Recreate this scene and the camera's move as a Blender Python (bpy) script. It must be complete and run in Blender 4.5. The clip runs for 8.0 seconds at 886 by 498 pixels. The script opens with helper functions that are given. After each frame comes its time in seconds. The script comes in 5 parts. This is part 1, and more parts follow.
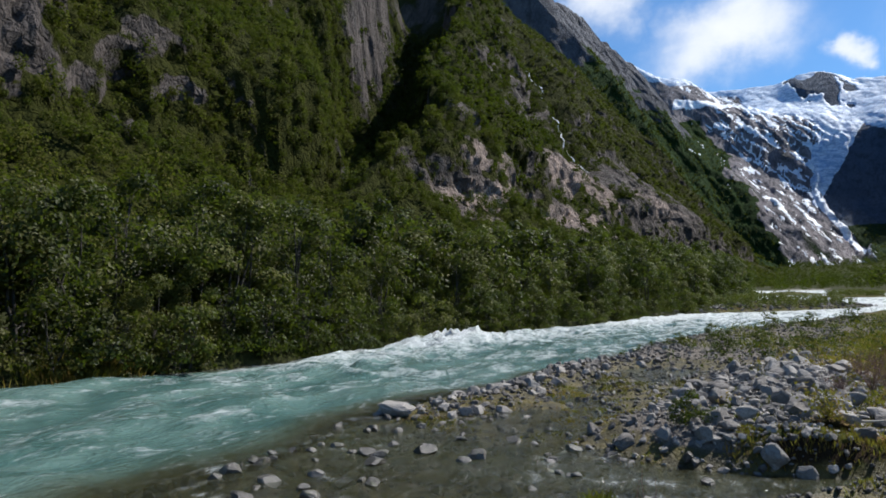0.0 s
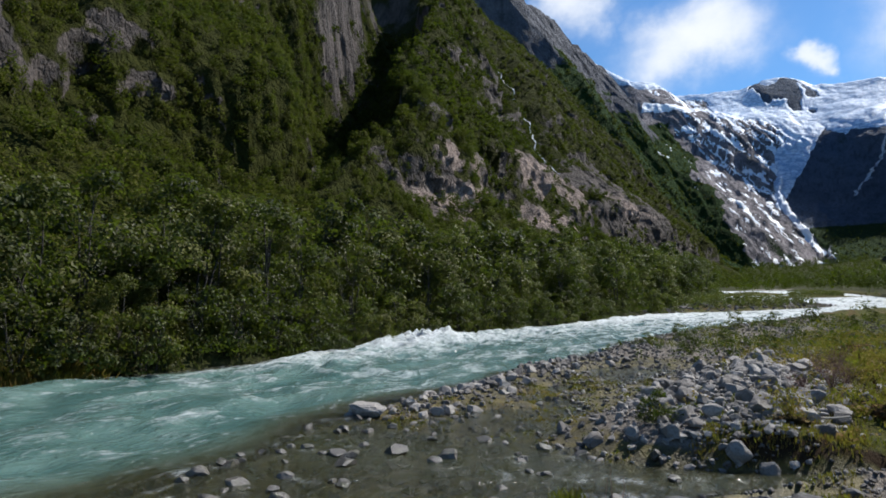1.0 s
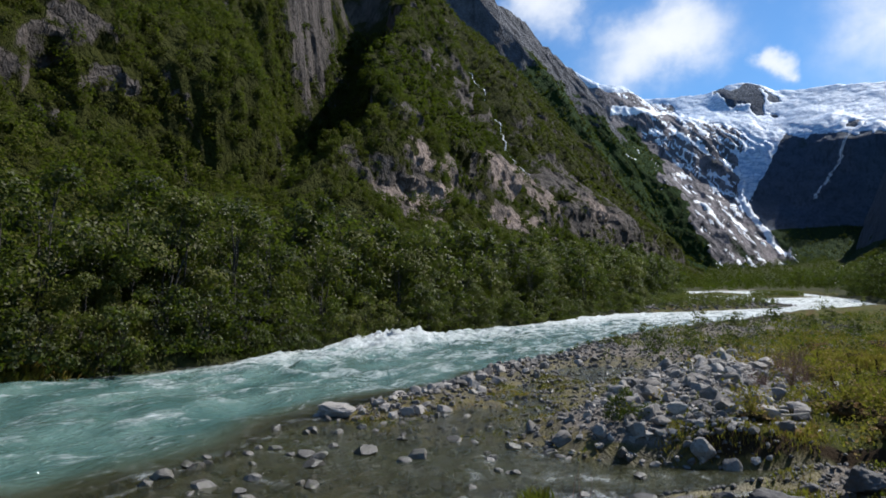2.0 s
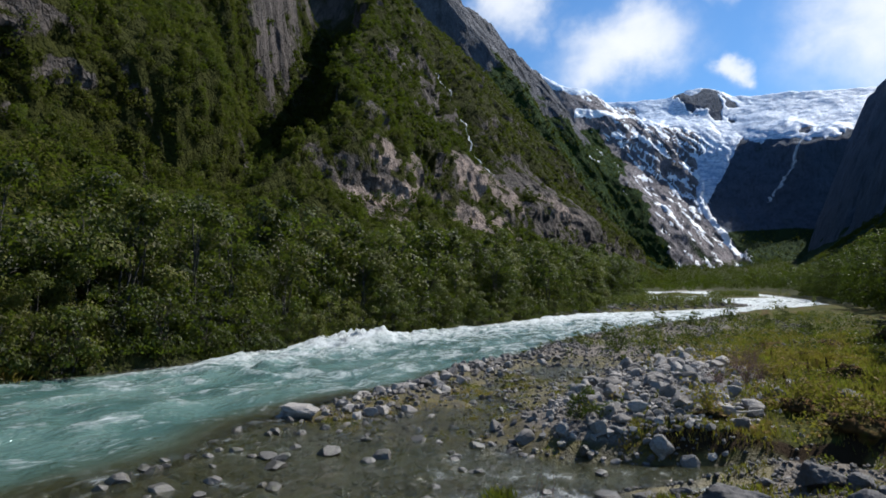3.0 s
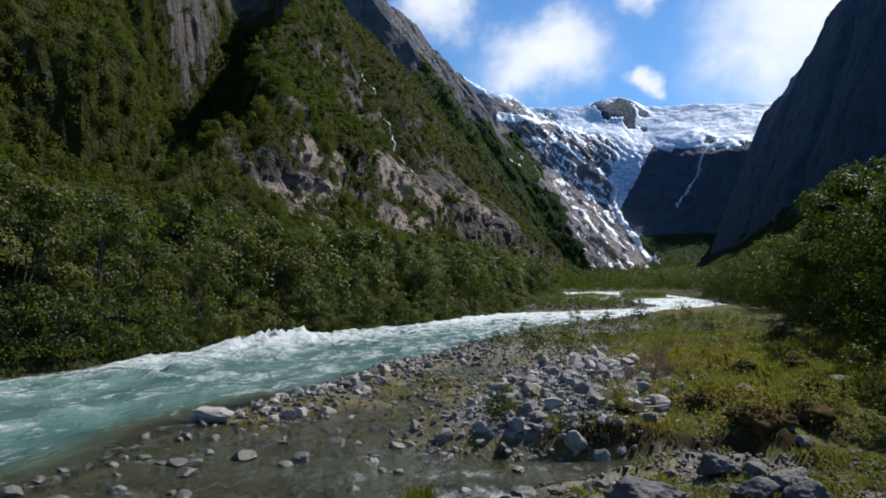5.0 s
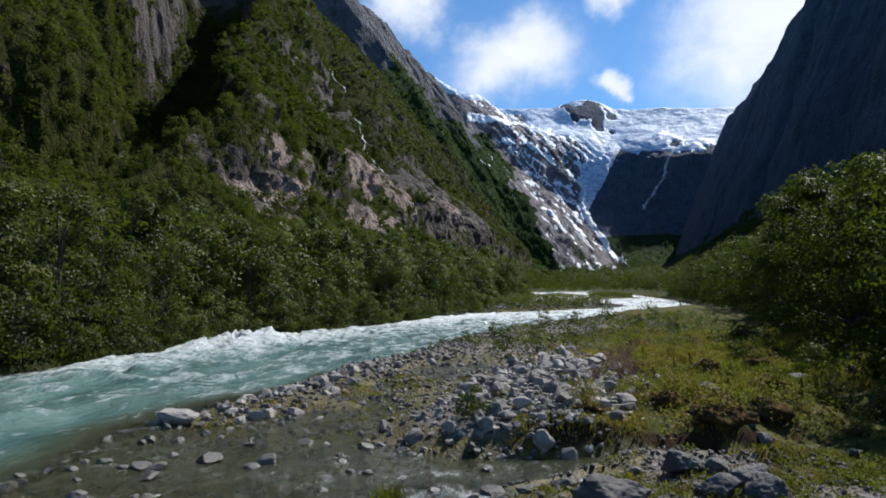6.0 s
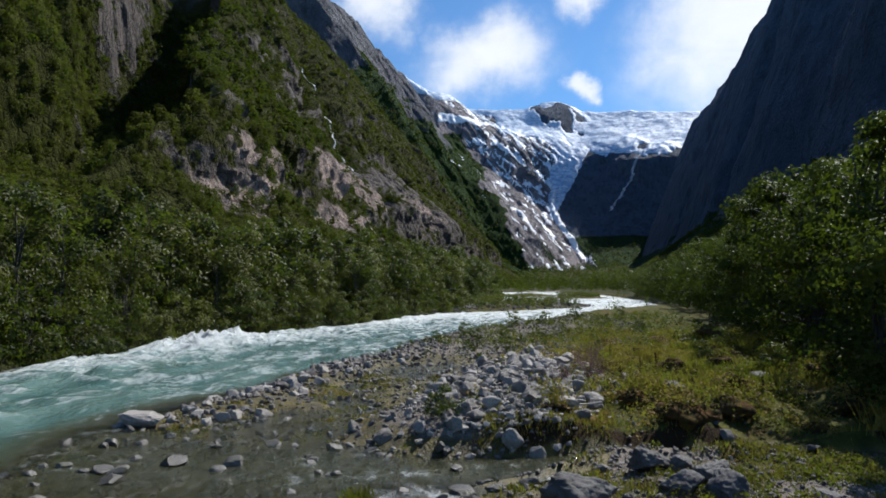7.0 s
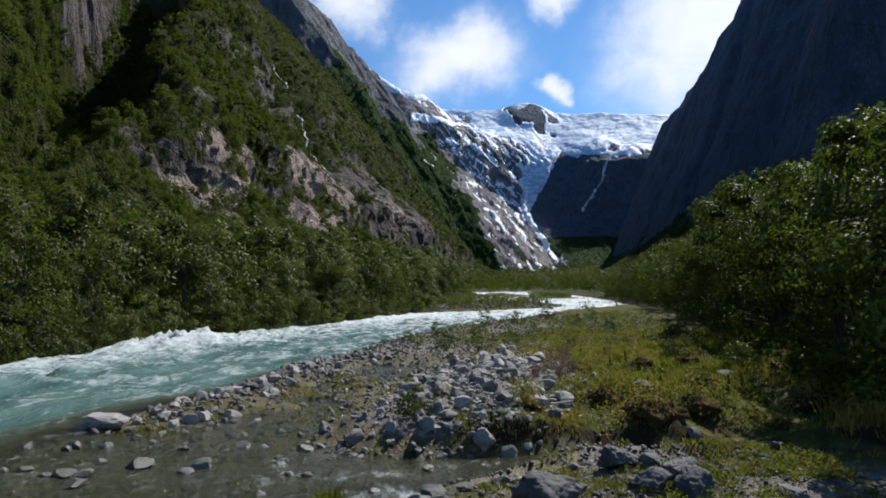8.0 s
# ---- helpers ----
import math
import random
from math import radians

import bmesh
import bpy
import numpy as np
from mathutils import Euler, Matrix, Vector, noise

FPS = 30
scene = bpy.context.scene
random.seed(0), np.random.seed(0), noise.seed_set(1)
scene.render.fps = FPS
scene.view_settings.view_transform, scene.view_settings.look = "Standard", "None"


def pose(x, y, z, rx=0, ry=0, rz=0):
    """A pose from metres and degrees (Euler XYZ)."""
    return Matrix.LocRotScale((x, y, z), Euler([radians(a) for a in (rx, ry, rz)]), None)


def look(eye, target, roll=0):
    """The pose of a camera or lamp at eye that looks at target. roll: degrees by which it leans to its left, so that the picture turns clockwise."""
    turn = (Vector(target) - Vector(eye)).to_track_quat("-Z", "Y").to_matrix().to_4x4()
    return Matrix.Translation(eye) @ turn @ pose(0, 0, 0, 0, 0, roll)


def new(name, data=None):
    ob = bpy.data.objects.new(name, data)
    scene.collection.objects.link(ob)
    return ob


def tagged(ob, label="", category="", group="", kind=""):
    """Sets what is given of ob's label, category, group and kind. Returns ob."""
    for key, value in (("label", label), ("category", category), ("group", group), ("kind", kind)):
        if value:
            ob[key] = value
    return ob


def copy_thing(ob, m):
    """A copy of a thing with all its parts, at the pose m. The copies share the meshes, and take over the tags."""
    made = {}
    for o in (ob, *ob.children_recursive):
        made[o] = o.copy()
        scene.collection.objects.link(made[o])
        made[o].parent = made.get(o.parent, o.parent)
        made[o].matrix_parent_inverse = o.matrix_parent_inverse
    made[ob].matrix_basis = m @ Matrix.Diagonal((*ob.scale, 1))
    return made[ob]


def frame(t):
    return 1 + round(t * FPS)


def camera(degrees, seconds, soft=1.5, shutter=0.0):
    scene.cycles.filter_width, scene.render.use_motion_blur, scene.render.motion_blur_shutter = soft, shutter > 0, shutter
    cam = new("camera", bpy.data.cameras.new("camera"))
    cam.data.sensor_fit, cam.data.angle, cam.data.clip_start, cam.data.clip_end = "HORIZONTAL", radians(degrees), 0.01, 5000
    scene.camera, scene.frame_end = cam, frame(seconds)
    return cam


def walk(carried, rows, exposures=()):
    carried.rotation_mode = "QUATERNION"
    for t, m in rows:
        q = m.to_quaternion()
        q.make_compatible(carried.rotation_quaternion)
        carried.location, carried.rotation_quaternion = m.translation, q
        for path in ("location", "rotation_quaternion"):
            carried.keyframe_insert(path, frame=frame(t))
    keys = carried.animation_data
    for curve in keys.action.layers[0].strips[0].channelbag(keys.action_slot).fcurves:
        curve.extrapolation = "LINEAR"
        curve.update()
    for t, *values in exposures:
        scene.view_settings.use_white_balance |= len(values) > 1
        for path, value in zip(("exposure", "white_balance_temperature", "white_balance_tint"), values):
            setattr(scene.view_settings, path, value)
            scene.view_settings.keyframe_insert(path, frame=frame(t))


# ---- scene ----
# Camera: a slow pan to the right on a tripod beside the river.
LENS = 70.5
EYE = (0.0, 0.0, 3.0)
PATH = [  # seconds, yaw, pitch, roll
    (0.0, 33.715, 4.255, 0.26), (0.5, 32.44, 4.255, 0.245), (1.0, 31.135, 4.25, 0.225), (1.5, 29.83, 4.245, 0.2),
    (3.0, 25.235, 4.21, 0.095), (3.5, 23.42, 4.21, 0.055), (4.0, 21.525, 4.21, 0.02), (4.5, 19.694, 4.21, -0.025),
    (6.0, 15.354, 4.212, -0.1), (6.5, 13.98, 4.21, -0.135), (7.0, 12.625, 4.208, -0.17), (7.5, 11.325, 4.206, -0.205),
    (8.0, 10.115, 4.204, -0.235)]
cam = camera(LENS, 8.0, soft=1.75)
walk(cam, [(t, pose(*EYE, 90 + p, r, y)) for t, y, p, r in PATH])

# Light: high summer sun from beyond the dark side of the valley, clear sky with thin cloud.
SUN_AZ, SUN_EL = 34.0, 49.0
scene.view_settings.exposure = 0.45
sun_way = Vector((math.sin(radians(SUN_AZ)) * math.cos(radians(SUN_EL)), math.cos(radians(SUN_AZ)) * math.cos(radians(SUN_EL)), math.sin(radians(SUN_EL))))
sun = new("sun", bpy.data.lights.new("sun", "SUN"))
sun.data.energy, sun.data.angle, sun.data.color = 5.0, radians(0.55), (1.0, 0.97, 0.92)
sun.matrix_world = look(sun_way * 100, (0, 0, 0))


# ---- node helpers ----
class Nodes:
    """Shortcuts for building a node tree."""

    def __init__(self, tree):
        self.tree = tree
        tree.nodes.clear()

    def add(self, kind, ins=(), **props):
        n = self.tree.nodes.new(kind)
        if "operation" in props:
            n.operation = props["operation"]
        if props.get("use_clamp"):
            n.use_clamp = True
        if "interpolation_type" in props:
            n.interpolation_type = props["interpolation_type"]
        if "data_type" in props:
            n.data_type = props["data_type"]
        if "attribute_name" in props:
            n.attribute_name = props["attribute_name"]
        if "feature" in props:
            n.feature = props["feature"]
        for k, v in dict(ins).items():
            if hasattr(v, "is_linked") or hasattr(v, "links"):
                self.tree.links.new(v, n.inputs[k])
            else:
                n.inputs[k].default_value = v
        return n

    def math(self, op, a, b=0.0, clamp=False):
        return self.add("ShaderNodeMath", {0: a, 1: b}, operation=op, use_clamp=clamp).outputs[0]

    def noise(self, where, scale, detail=4.0, rough=0.55, distort=0.0):
        return self.add("ShaderNodeTexNoise", {"Vector": where, "Scale": scale, "Detail": detail, "Roughness": rough, "Distortion": distort}).outputs[0]

    def ramp(self, value, lo, hi, a=0.0, b=1.0):
        return self.add("ShaderNodeMapRange", {0: value, 1: lo, 2: hi, 3: a, 4: b}, interpolation_type="SMOOTHSTEP").outputs[0]

    def mix(self, fac, a, b):
        def col(c):
            return c if hasattr(c, "links") else (*c, 1.0) if len(c) == 3 else c
        n = self.add("ShaderNodeMix", data_type="RGBA")
        for i, v in ((0, fac), (6, col(a)), (7, col(b))):
            if hasattr(v, "links"):
                self.tree.links.new(v, n.inputs[i])
            else:
                n.inputs[i].default_value = v
        return n.outputs[2]

    def place(self, scale=(1, 1, 1), turn=0.0, coords="Object"):
        c = self.add("ShaderNodeTexCoord").outputs[coords]
        return self.add("ShaderNodeMapping", {"Vector": c, "Scale": scale, "Rotation": (0, 0, turn)}).outputs[0]

    def where(self):
        return self.add("ShaderNodeNewGeometry").outputs["Position"]

    def attr(self, name):
        return self.add("ShaderNodeAttribute", attribute_name=name).outputs["Fac"]

    def bump(self, height, strength, distance):
        return self.add("ShaderNodeBump", {"Height": height, "Strength": strength, "Distance": distance}).outputs[0]

    def surface(self, shader):
        out = self.tree.nodes.new("ShaderNodeOutputMaterial")
        self.tree.links.new(shader, out.inputs["Surface"])


def material(name):
    m = bpy.data.materials.new(name)
    m.use_nodes = True
    return m, Nodes(m.node_tree)


def principled(n, colour, rough, normal=None, **more):
    ins = {"Base Color": colour if hasattr(colour, "links") else (*colour, 1.0), "Roughness": rough}
    if normal is not None:
        ins["Normal"] = normal
    ins.update(more)
    return n.add("ShaderNodeBsdfPrincipled", ins).outputs[0]


# ---- sky ----
world = bpy.data.worlds.new("sky")
scene.world = world
world.use_nodes = True
w = Nodes(world.node_tree)
sky_node = w.add("ShaderNodeTexSky")
sky_node.sky_type, sky_node.sun_disc = "NISHITA", False
sky_node.sun_elevation, sky_node.sun_rotation = radians(SUN_EL), radians(SUN_AZ)
sky_node.altitude, sky_node.air_density, sky_node.dust_density, sky_node.ozone_density = 200.0, 1.0, 0.1, 2.0
sky = sky_node.outputs[0]
way = w.add("ShaderNodeTexCoord").outputs["Generated"]
sep = w.add("ShaderNodeSeparateXYZ", {0: way}).outputs
flat = w.add("ShaderNodeCombineXYZ", {0: w.math("DIVIDE", sep[0], w.math("MAXIMUM", sep[2], 0.04)), 1: w.math("DIVIDE", sep[1], w.math("MAXIMUM", sep[2], 0.04)), 2: 0.0}).outputs[0]


drift = w.add("ShaderNodeTexNoise", {"Vector": way, "Scale": 4.5, "Detail": 6.0, "Roughness": 0.6}).outputs["Color"]
drift = w.add("ShaderNodeVectorMath", {0: drift, 1: (0.5, 0.5, 0.5)}, operation="SUBTRACT").outputs[0]
blown = w.add("ShaderNodeVectorMath", {0: drift, 1: (0.24, 0.24, 0.24), 2: way}, operation="MULTIPLY_ADD").outputs[0]


def cloud_bank(az, el, wide, high, lean=0.0):
    """How near a way of the sky lies to a cloud's middle: 1 in the middle, 0 at the rim."""
    a, e = radians(az), radians(el)
    mid = Vector((math.sin(a) * math.cos(e), math.cos(a) * math.cos(e), math.sin(e)))
    side = Vector((math.cos(a), -math.sin(a), 0))
    top = side.cross(mid)
    c, s = math.cos(radians(lean)), math.sin(radians(lean))
    u, v = side * c + top * s, top * c - side * s
    du = w.math("DIVIDE", w.add("ShaderNodeVectorMath", {0: blown, 1: u}, operation="DOT_PRODUCT").outputs[1], math.sin(radians(wide)))
    dv = w.math("DIVIDE", w.add("ShaderNodeVectorMath", {0: w.add("ShaderNodeVectorMath", {0: blown, 1: mid}, operation="SUBTRACT").outputs[0], 1: v}, operation="DOT_PRODUCT").outputs[1], math.sin(radians(high)))
    d = w.math("SQRT", w.math("ADD", w.math("MULTIPLY", du, du), w.math("MULTIPLY", dv, dv)))
    return w.ramp(d, 0.0, 1.0, 1.0, 0.0)


wisps = w.add("ShaderNodeMapping", {"Vector": way, "Rotation": (0.0, radians(38), 0.0), "Scale": (1.0, 1.0, 1.8)}).outputs[0]
fine = w.noise(wisps, 9.0, 8.0, 0.62, 0.8)
coarse = w.noise(flat, 0.35, 5.0, 0.6, 0.3)
banks = None
for spec in ((-9.0, 20.5, 11.5, 7.5, 12), (13.0, 22.5, 16.0, 11.0, 38), (24.0, 29.0, 18.0, 12.0, 30), (1.0, 18.8, 3.4, 2.8, 10), (-18.0, 26.5, 6.0, 9.0, -8), (0.5, 27.5, 6.0, 4.5, 30)):
    b = cloud_bank(*spec)
    banks = b if banks is None else w.math("MAXIMUM", banks, b)
overhead = w.math("MULTIPLY", w.ramp(coarse, 0.5, 0.75), w.ramp(sep[2], 0.5, 0.75))
cover = w.math("MULTIPLY", w.ramp(w.math("ADD", banks, w.math("MULTIPLY", w.math("SUBTRACT", fine, 0.5), 0.55)), -0.05, 1.15), w.ramp(banks, 0.0, 0.9))
cover = w.math("MULTIPLY", w.math("MAXIMUM", cover, w.math("MULTIPLY", overhead, 0.25)), 0.92)
SKY = 0.065
deep = w.mix(1.0, sky, (0.85, 1.28, 1.62))
deep.node.blend_type = "MULTIPLY"
mixed = w.mix(cover, deep, (11.6, 12.0, 12.6))
back = w.add("ShaderNodeBackground", {"Color": mixed, "Strength": SKY})
w.tree.links.new(back.outputs[0], w.add("ShaderNodeOutputWorld").inputs[0])


# ---- materials ----
def leaf_material(name, dark, light, warm, shine=0.38, through_light=0.35, gloss=0.18, patch_scale=0.35, patch_from=0.5):
    """Leaves: each one its own green, some yellowish, glossy on top and letting sunlight through."""
    m, n = material(name)
    isle = n.add("ShaderNodeNewGeometry").outputs["Random Per Island"]
    own = n.add("ShaderNodeObjectInfo").outputs["Random"]
    patch = n.noise(n.where(), patch_scale, 3.0)
    c = n.mix(n.ramp(isle, 0.0, 1.0), dark, light)
    c = n.mix(n.ramp(n.math("ADD", patch, n.math("MULTIPLY", own, 0.25)), patch_from, patch_from + 0.3, 0.0, 0.75), c, warm)
    tone = n.math("MULTIPLY", n.ramp(n.noise(n.where(), 0.22, 2.0), 0.3, 0.7, 0.5, 1.25), n.ramp(own, 0.0, 1.0, 0.6, 1.3))
    c = n.mix(1.0, c, n.add("ShaderNodeCombineColor", {0: tone, 1: tone, 2: tone}).outputs[0])
    c.node.blend_type = "MULTIPLY"
    body = principled(n, c, shine, **{"Specular IOR Level": gloss})
    thin = n.add("ShaderNodeBsdfTranslucent", {"Color": n.mix(0.5, c, (0.20, 0.30, 0.02))}).outputs[0]
    n.surface(n.add("ShaderNodeMixShader", {0: through_light, 1: body, 2: thin}).outputs[0])
    return m


def rock_material(name, dark, mid, light, grain=1.0, rough=0.85, moss=0.0):
    """Grey gneiss: mottled at two scales, banded, with lichen stains and fine relief."""
    m, n = material(name)
    p = n.where()
    own = n.add("ShaderNodeObjectInfo").outputs["Random"]
    isle = n.add("ShaderNodeNewGeometry").outputs["Random Per Island"]
    big, small = n.noise(p, 1.4 * grain, 5.0, 0.6), n.noise(p, 22 * grain, 6.0, 0.65)
    c = n.mix(n.ramp(big, 0.3, 0.7), dark, mid)
    tone = n.math("ADD", n.math("MULTIPLY", own, 0.5), n.math("MULTIPLY", isle, 0.5))
    c = n.mix(n.math("MULTIPLY", n.ramp(tone, 0.35, 0.95), 0.8), c, light)
    c = n.mix(n.ramp(small, 0.4, 0.75, 0.0, 0.6), c, dark)
    if moss:
        c = n.mix(n.ramp(n.noise(p, 4 * grain, 5.0), 0.55, 0.72, 0.0, moss), c, (0.07, 0.08, 0.02))
    n.surface(principled(n, c, rough, n.bump(n.math("ADD", small, n.math("MULTIPLY", big, 2.0)), 0.55, 0.05 / grain)))
    return m


LEAF = leaf_material("alder_leaves", (0.009, 0.015, 0.004), (0.055, 0.069, 0.015), (0.086, 0.079, 0.019), 0.5, 0.28, 0.14)
LEAF_FAR = leaf_material("hillside_leaves", (0.011, 0.019, 0.004), (0.043, 0.058, 0.010), (0.070, 0.065, 0.014), 0.7, 0.25, 0.06, 0.03, 0.45)
LEAF_RIGHT = leaf_material("birch_leaves", (0.010, 0.018, 0.004), (0.056, 0.080, 0.017), (0.082, 0.090, 0.019), 0.55, 0.2, 0.06)
GRASS = leaf_material("grass_blades", (0.036, 0.040, 0.008), (0.180, 0.160, 0.026), (0.205, 0.112, 0.036), 0.6, 0.35, 0.1, 0.8, 0.46)
STONE = rock_material("river_stone", (0.055, 0.048, 0.043), (0.165, 0.148, 0.133), (0.37, 0.342, 0.312), 1.0)
BOULDER = rock_material("dark_boulder", (0.042, 0.040, 0.040), (0.110, 0.104, 0.102), (0.21, 0.20, 0.195), 1.3, 0.85, 0.3)
WET_STONE = rock_material("wet_stone", (0.022, 0.020, 0.017), (0.062, 0.056, 0.048), (0.13, 0.120, 0.105), 1.3, 0.4, 0.4)


def bark_material():
    m, n = material("bark")
    p = n.place((1, 1, 0.25))
    c = n.mix(n.ramp(n.noise(p, 14, 5), 0.35, 0.7), (0.018, 0.015, 0.012), (0.065, 0.057, 0.048))
    n.surface(principled(n, c, 0.9, n.bump(n.noise(p, 40, 4), 0.6, 0.02)))
    return m


def twig_material():
    m, n = material("dry_twigs")
    c = n.mix(n.noise(n.where(), 6, 3), (0.10, 0.055, 0.045), (0.22, 0.13, 0.10))
    n.surface(principled(n, c, 0.85))
    return m


BARK, TWIG = bark_material(), twig_material()


def ground_material():
    """Gravel, silt, moss and turf; which of them lies where is in the sheet's own attributes."""
    m, n = material("valley_floor")
    p = n.where()
    fine, mid, wide = n.noise(p, 14, 7, 0.7), n.noise(p, 2.2, 5, 0.6), n.noise(p, 0.35, 4)
    pebbles = n.add("ShaderNodeTexVoronoi", {"Vector": p, "Scale": 19.0}).outputs
    stone = n.mix(n.ramp(fine, 0.3, 0.75), (0.058, 0.050, 0.042), (0.195, 0.170, 0.146))
    stone = n.mix(n.math("MULTIPLY", n.add("ShaderNodeSeparateColor", {0: pebbles["Color"]}).outputs[0], 0.5), stone, (0.24, 0.212, 0.182))
    wet = n.mix(n.ramp(mid, 0.35, 0.7), (0.034, 0.028, 0.008), (0.112, 0.088, 0.020))
    turf = n.mix(n.ramp(mid, 0.3, 0.72), (0.028, 0.034, 0.007), (0.080, 0.078, 0.018))
    turf = n.mix(n.ramp(n.noise(p, 0.7, 4), 0.5, 0.68, 0.0, 0.85), turf, (0.085, 0.050, 0.022))
    g = n.ramp(n.math("ADD", n.attr("turf"), n.math("MULTIPLY", n.math("SUBTRACT", mid, 0.5), 0.9)), 0.35, 0.6)
    c = n.mix(g, stone, turf)
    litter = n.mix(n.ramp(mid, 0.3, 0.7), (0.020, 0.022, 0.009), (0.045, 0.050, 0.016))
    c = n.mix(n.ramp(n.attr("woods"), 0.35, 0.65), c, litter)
    c = n.mix(n.ramp(n.math("ADD", n.attr("soil"), n.math("MULTIPLY", n.math("SUBTRACT", mid, 0.5), 0.6)), 0.35, 0.6), c, (0.030, 0.019, 0.010))
    c = n.mix(n.ramp(n.math("ADD", n.attr("wet"), n.math("MULTIPLY", n.math("SUBTRACT", mid, 0.5), 0.5)), 0.3, 0.7), c, wet)
    h = n.math("ADD", n.math("MULTIPLY", fine, 1.6), n.math("MULTIPLY", n.math("SUBTRACT", 1.0, pebbles["Distance"]), n.ramp(g, 0.0, 0.6, 0.7, 0.0)))
    n.surface(principled(n, c, n.ramp(n.attr("wet"), 0.3, 0.9, 0.92, 0.5), n.bump(h, 0.8, 0.05), **{"Specular IOR Level": n.ramp(n.attr("wet"), 0.3, 0.9, 0.08, 0.4)}))
    return m


def water_material():
    """Glacier melt: milky turquoise where deep, clear over the brown bed where shallow, white where it breaks."""
    m, n = material("glacier_melt_water")
    p = n.where()
    run = n.place((1.0, 0.5, 1.0), radians(-6))
    ripple = n.math("ADD", n.noise(run, 3.2, 5, 0.6, 0.6), n.math("MULTIPLY", n.noise(run, 11.0, 4, 0.6, 0.4), 0.35))
    streak, froth = n.noise(run, 1.5, 7, 0.66, 0.9), n.noise(run, 6.0, 7, 0.7, 0.6)
    foam = n.math("ADD", n.math("ADD", n.attr("foam"), n.math("MULTIPLY", n.math("SUBTRACT", streak, 0.5), 1.6)), n.math("MULTIPLY", n.math("SUBTRACT", froth, 0.5), 1.1))
    foam = n.ramp(foam, 0.25, 1.0, 0.0, 0.92)
    deep = n.attr("depth")
    body_c = n.mix(n.ramp(n.noise(run, 0.5, 4), 0.35, 0.65), (0.041, 0.091, 0.079), (0.090, 0.153, 0.134))
    body_c = n.mix(n.ramp(deep, 0.2, 0.62), (0.044, 0.045, 0.022), body_c)
    normal = n.bump(ripple, 0.9, 0.16)
    body = principled(n, body_c, 0.12, normal, **{"IOR": 1.33, "Specular IOR Level": 0.5})
    clear = n.add("ShaderNodeBsdfTransparent", {"Color": (0.90, 0.93, 0.86, 1)}).outputs[0]
    gloss = n.add("ShaderNodeBsdfGlossy", {"Color": (1, 1, 1, 1), "Roughness": 0.06, "Normal": normal}).outputs[0]
    fres = n.add("ShaderNodeFresnel", {"IOR": 1.27, "Normal": normal}).outputs[0]
    clear = n.add("ShaderNodeMixShader", {0: fres, 1: clear, 2: gloss}).outputs[0]
    milky = n.add("ShaderNodeMixShader", {0: n.ramp(deep, 0.0, 0.42, 0.08, 1.0), 1: clear, 2: body}).outputs[0]
    white = principled(n, (0.64, 0.68, 0.68), 0.6, n.bump(froth, 1.0, 0.3))
    n.surface(n.add("ShaderNodeMixShader", {0: foam, 1: milky, 2: white}).outputs[0])
    return m


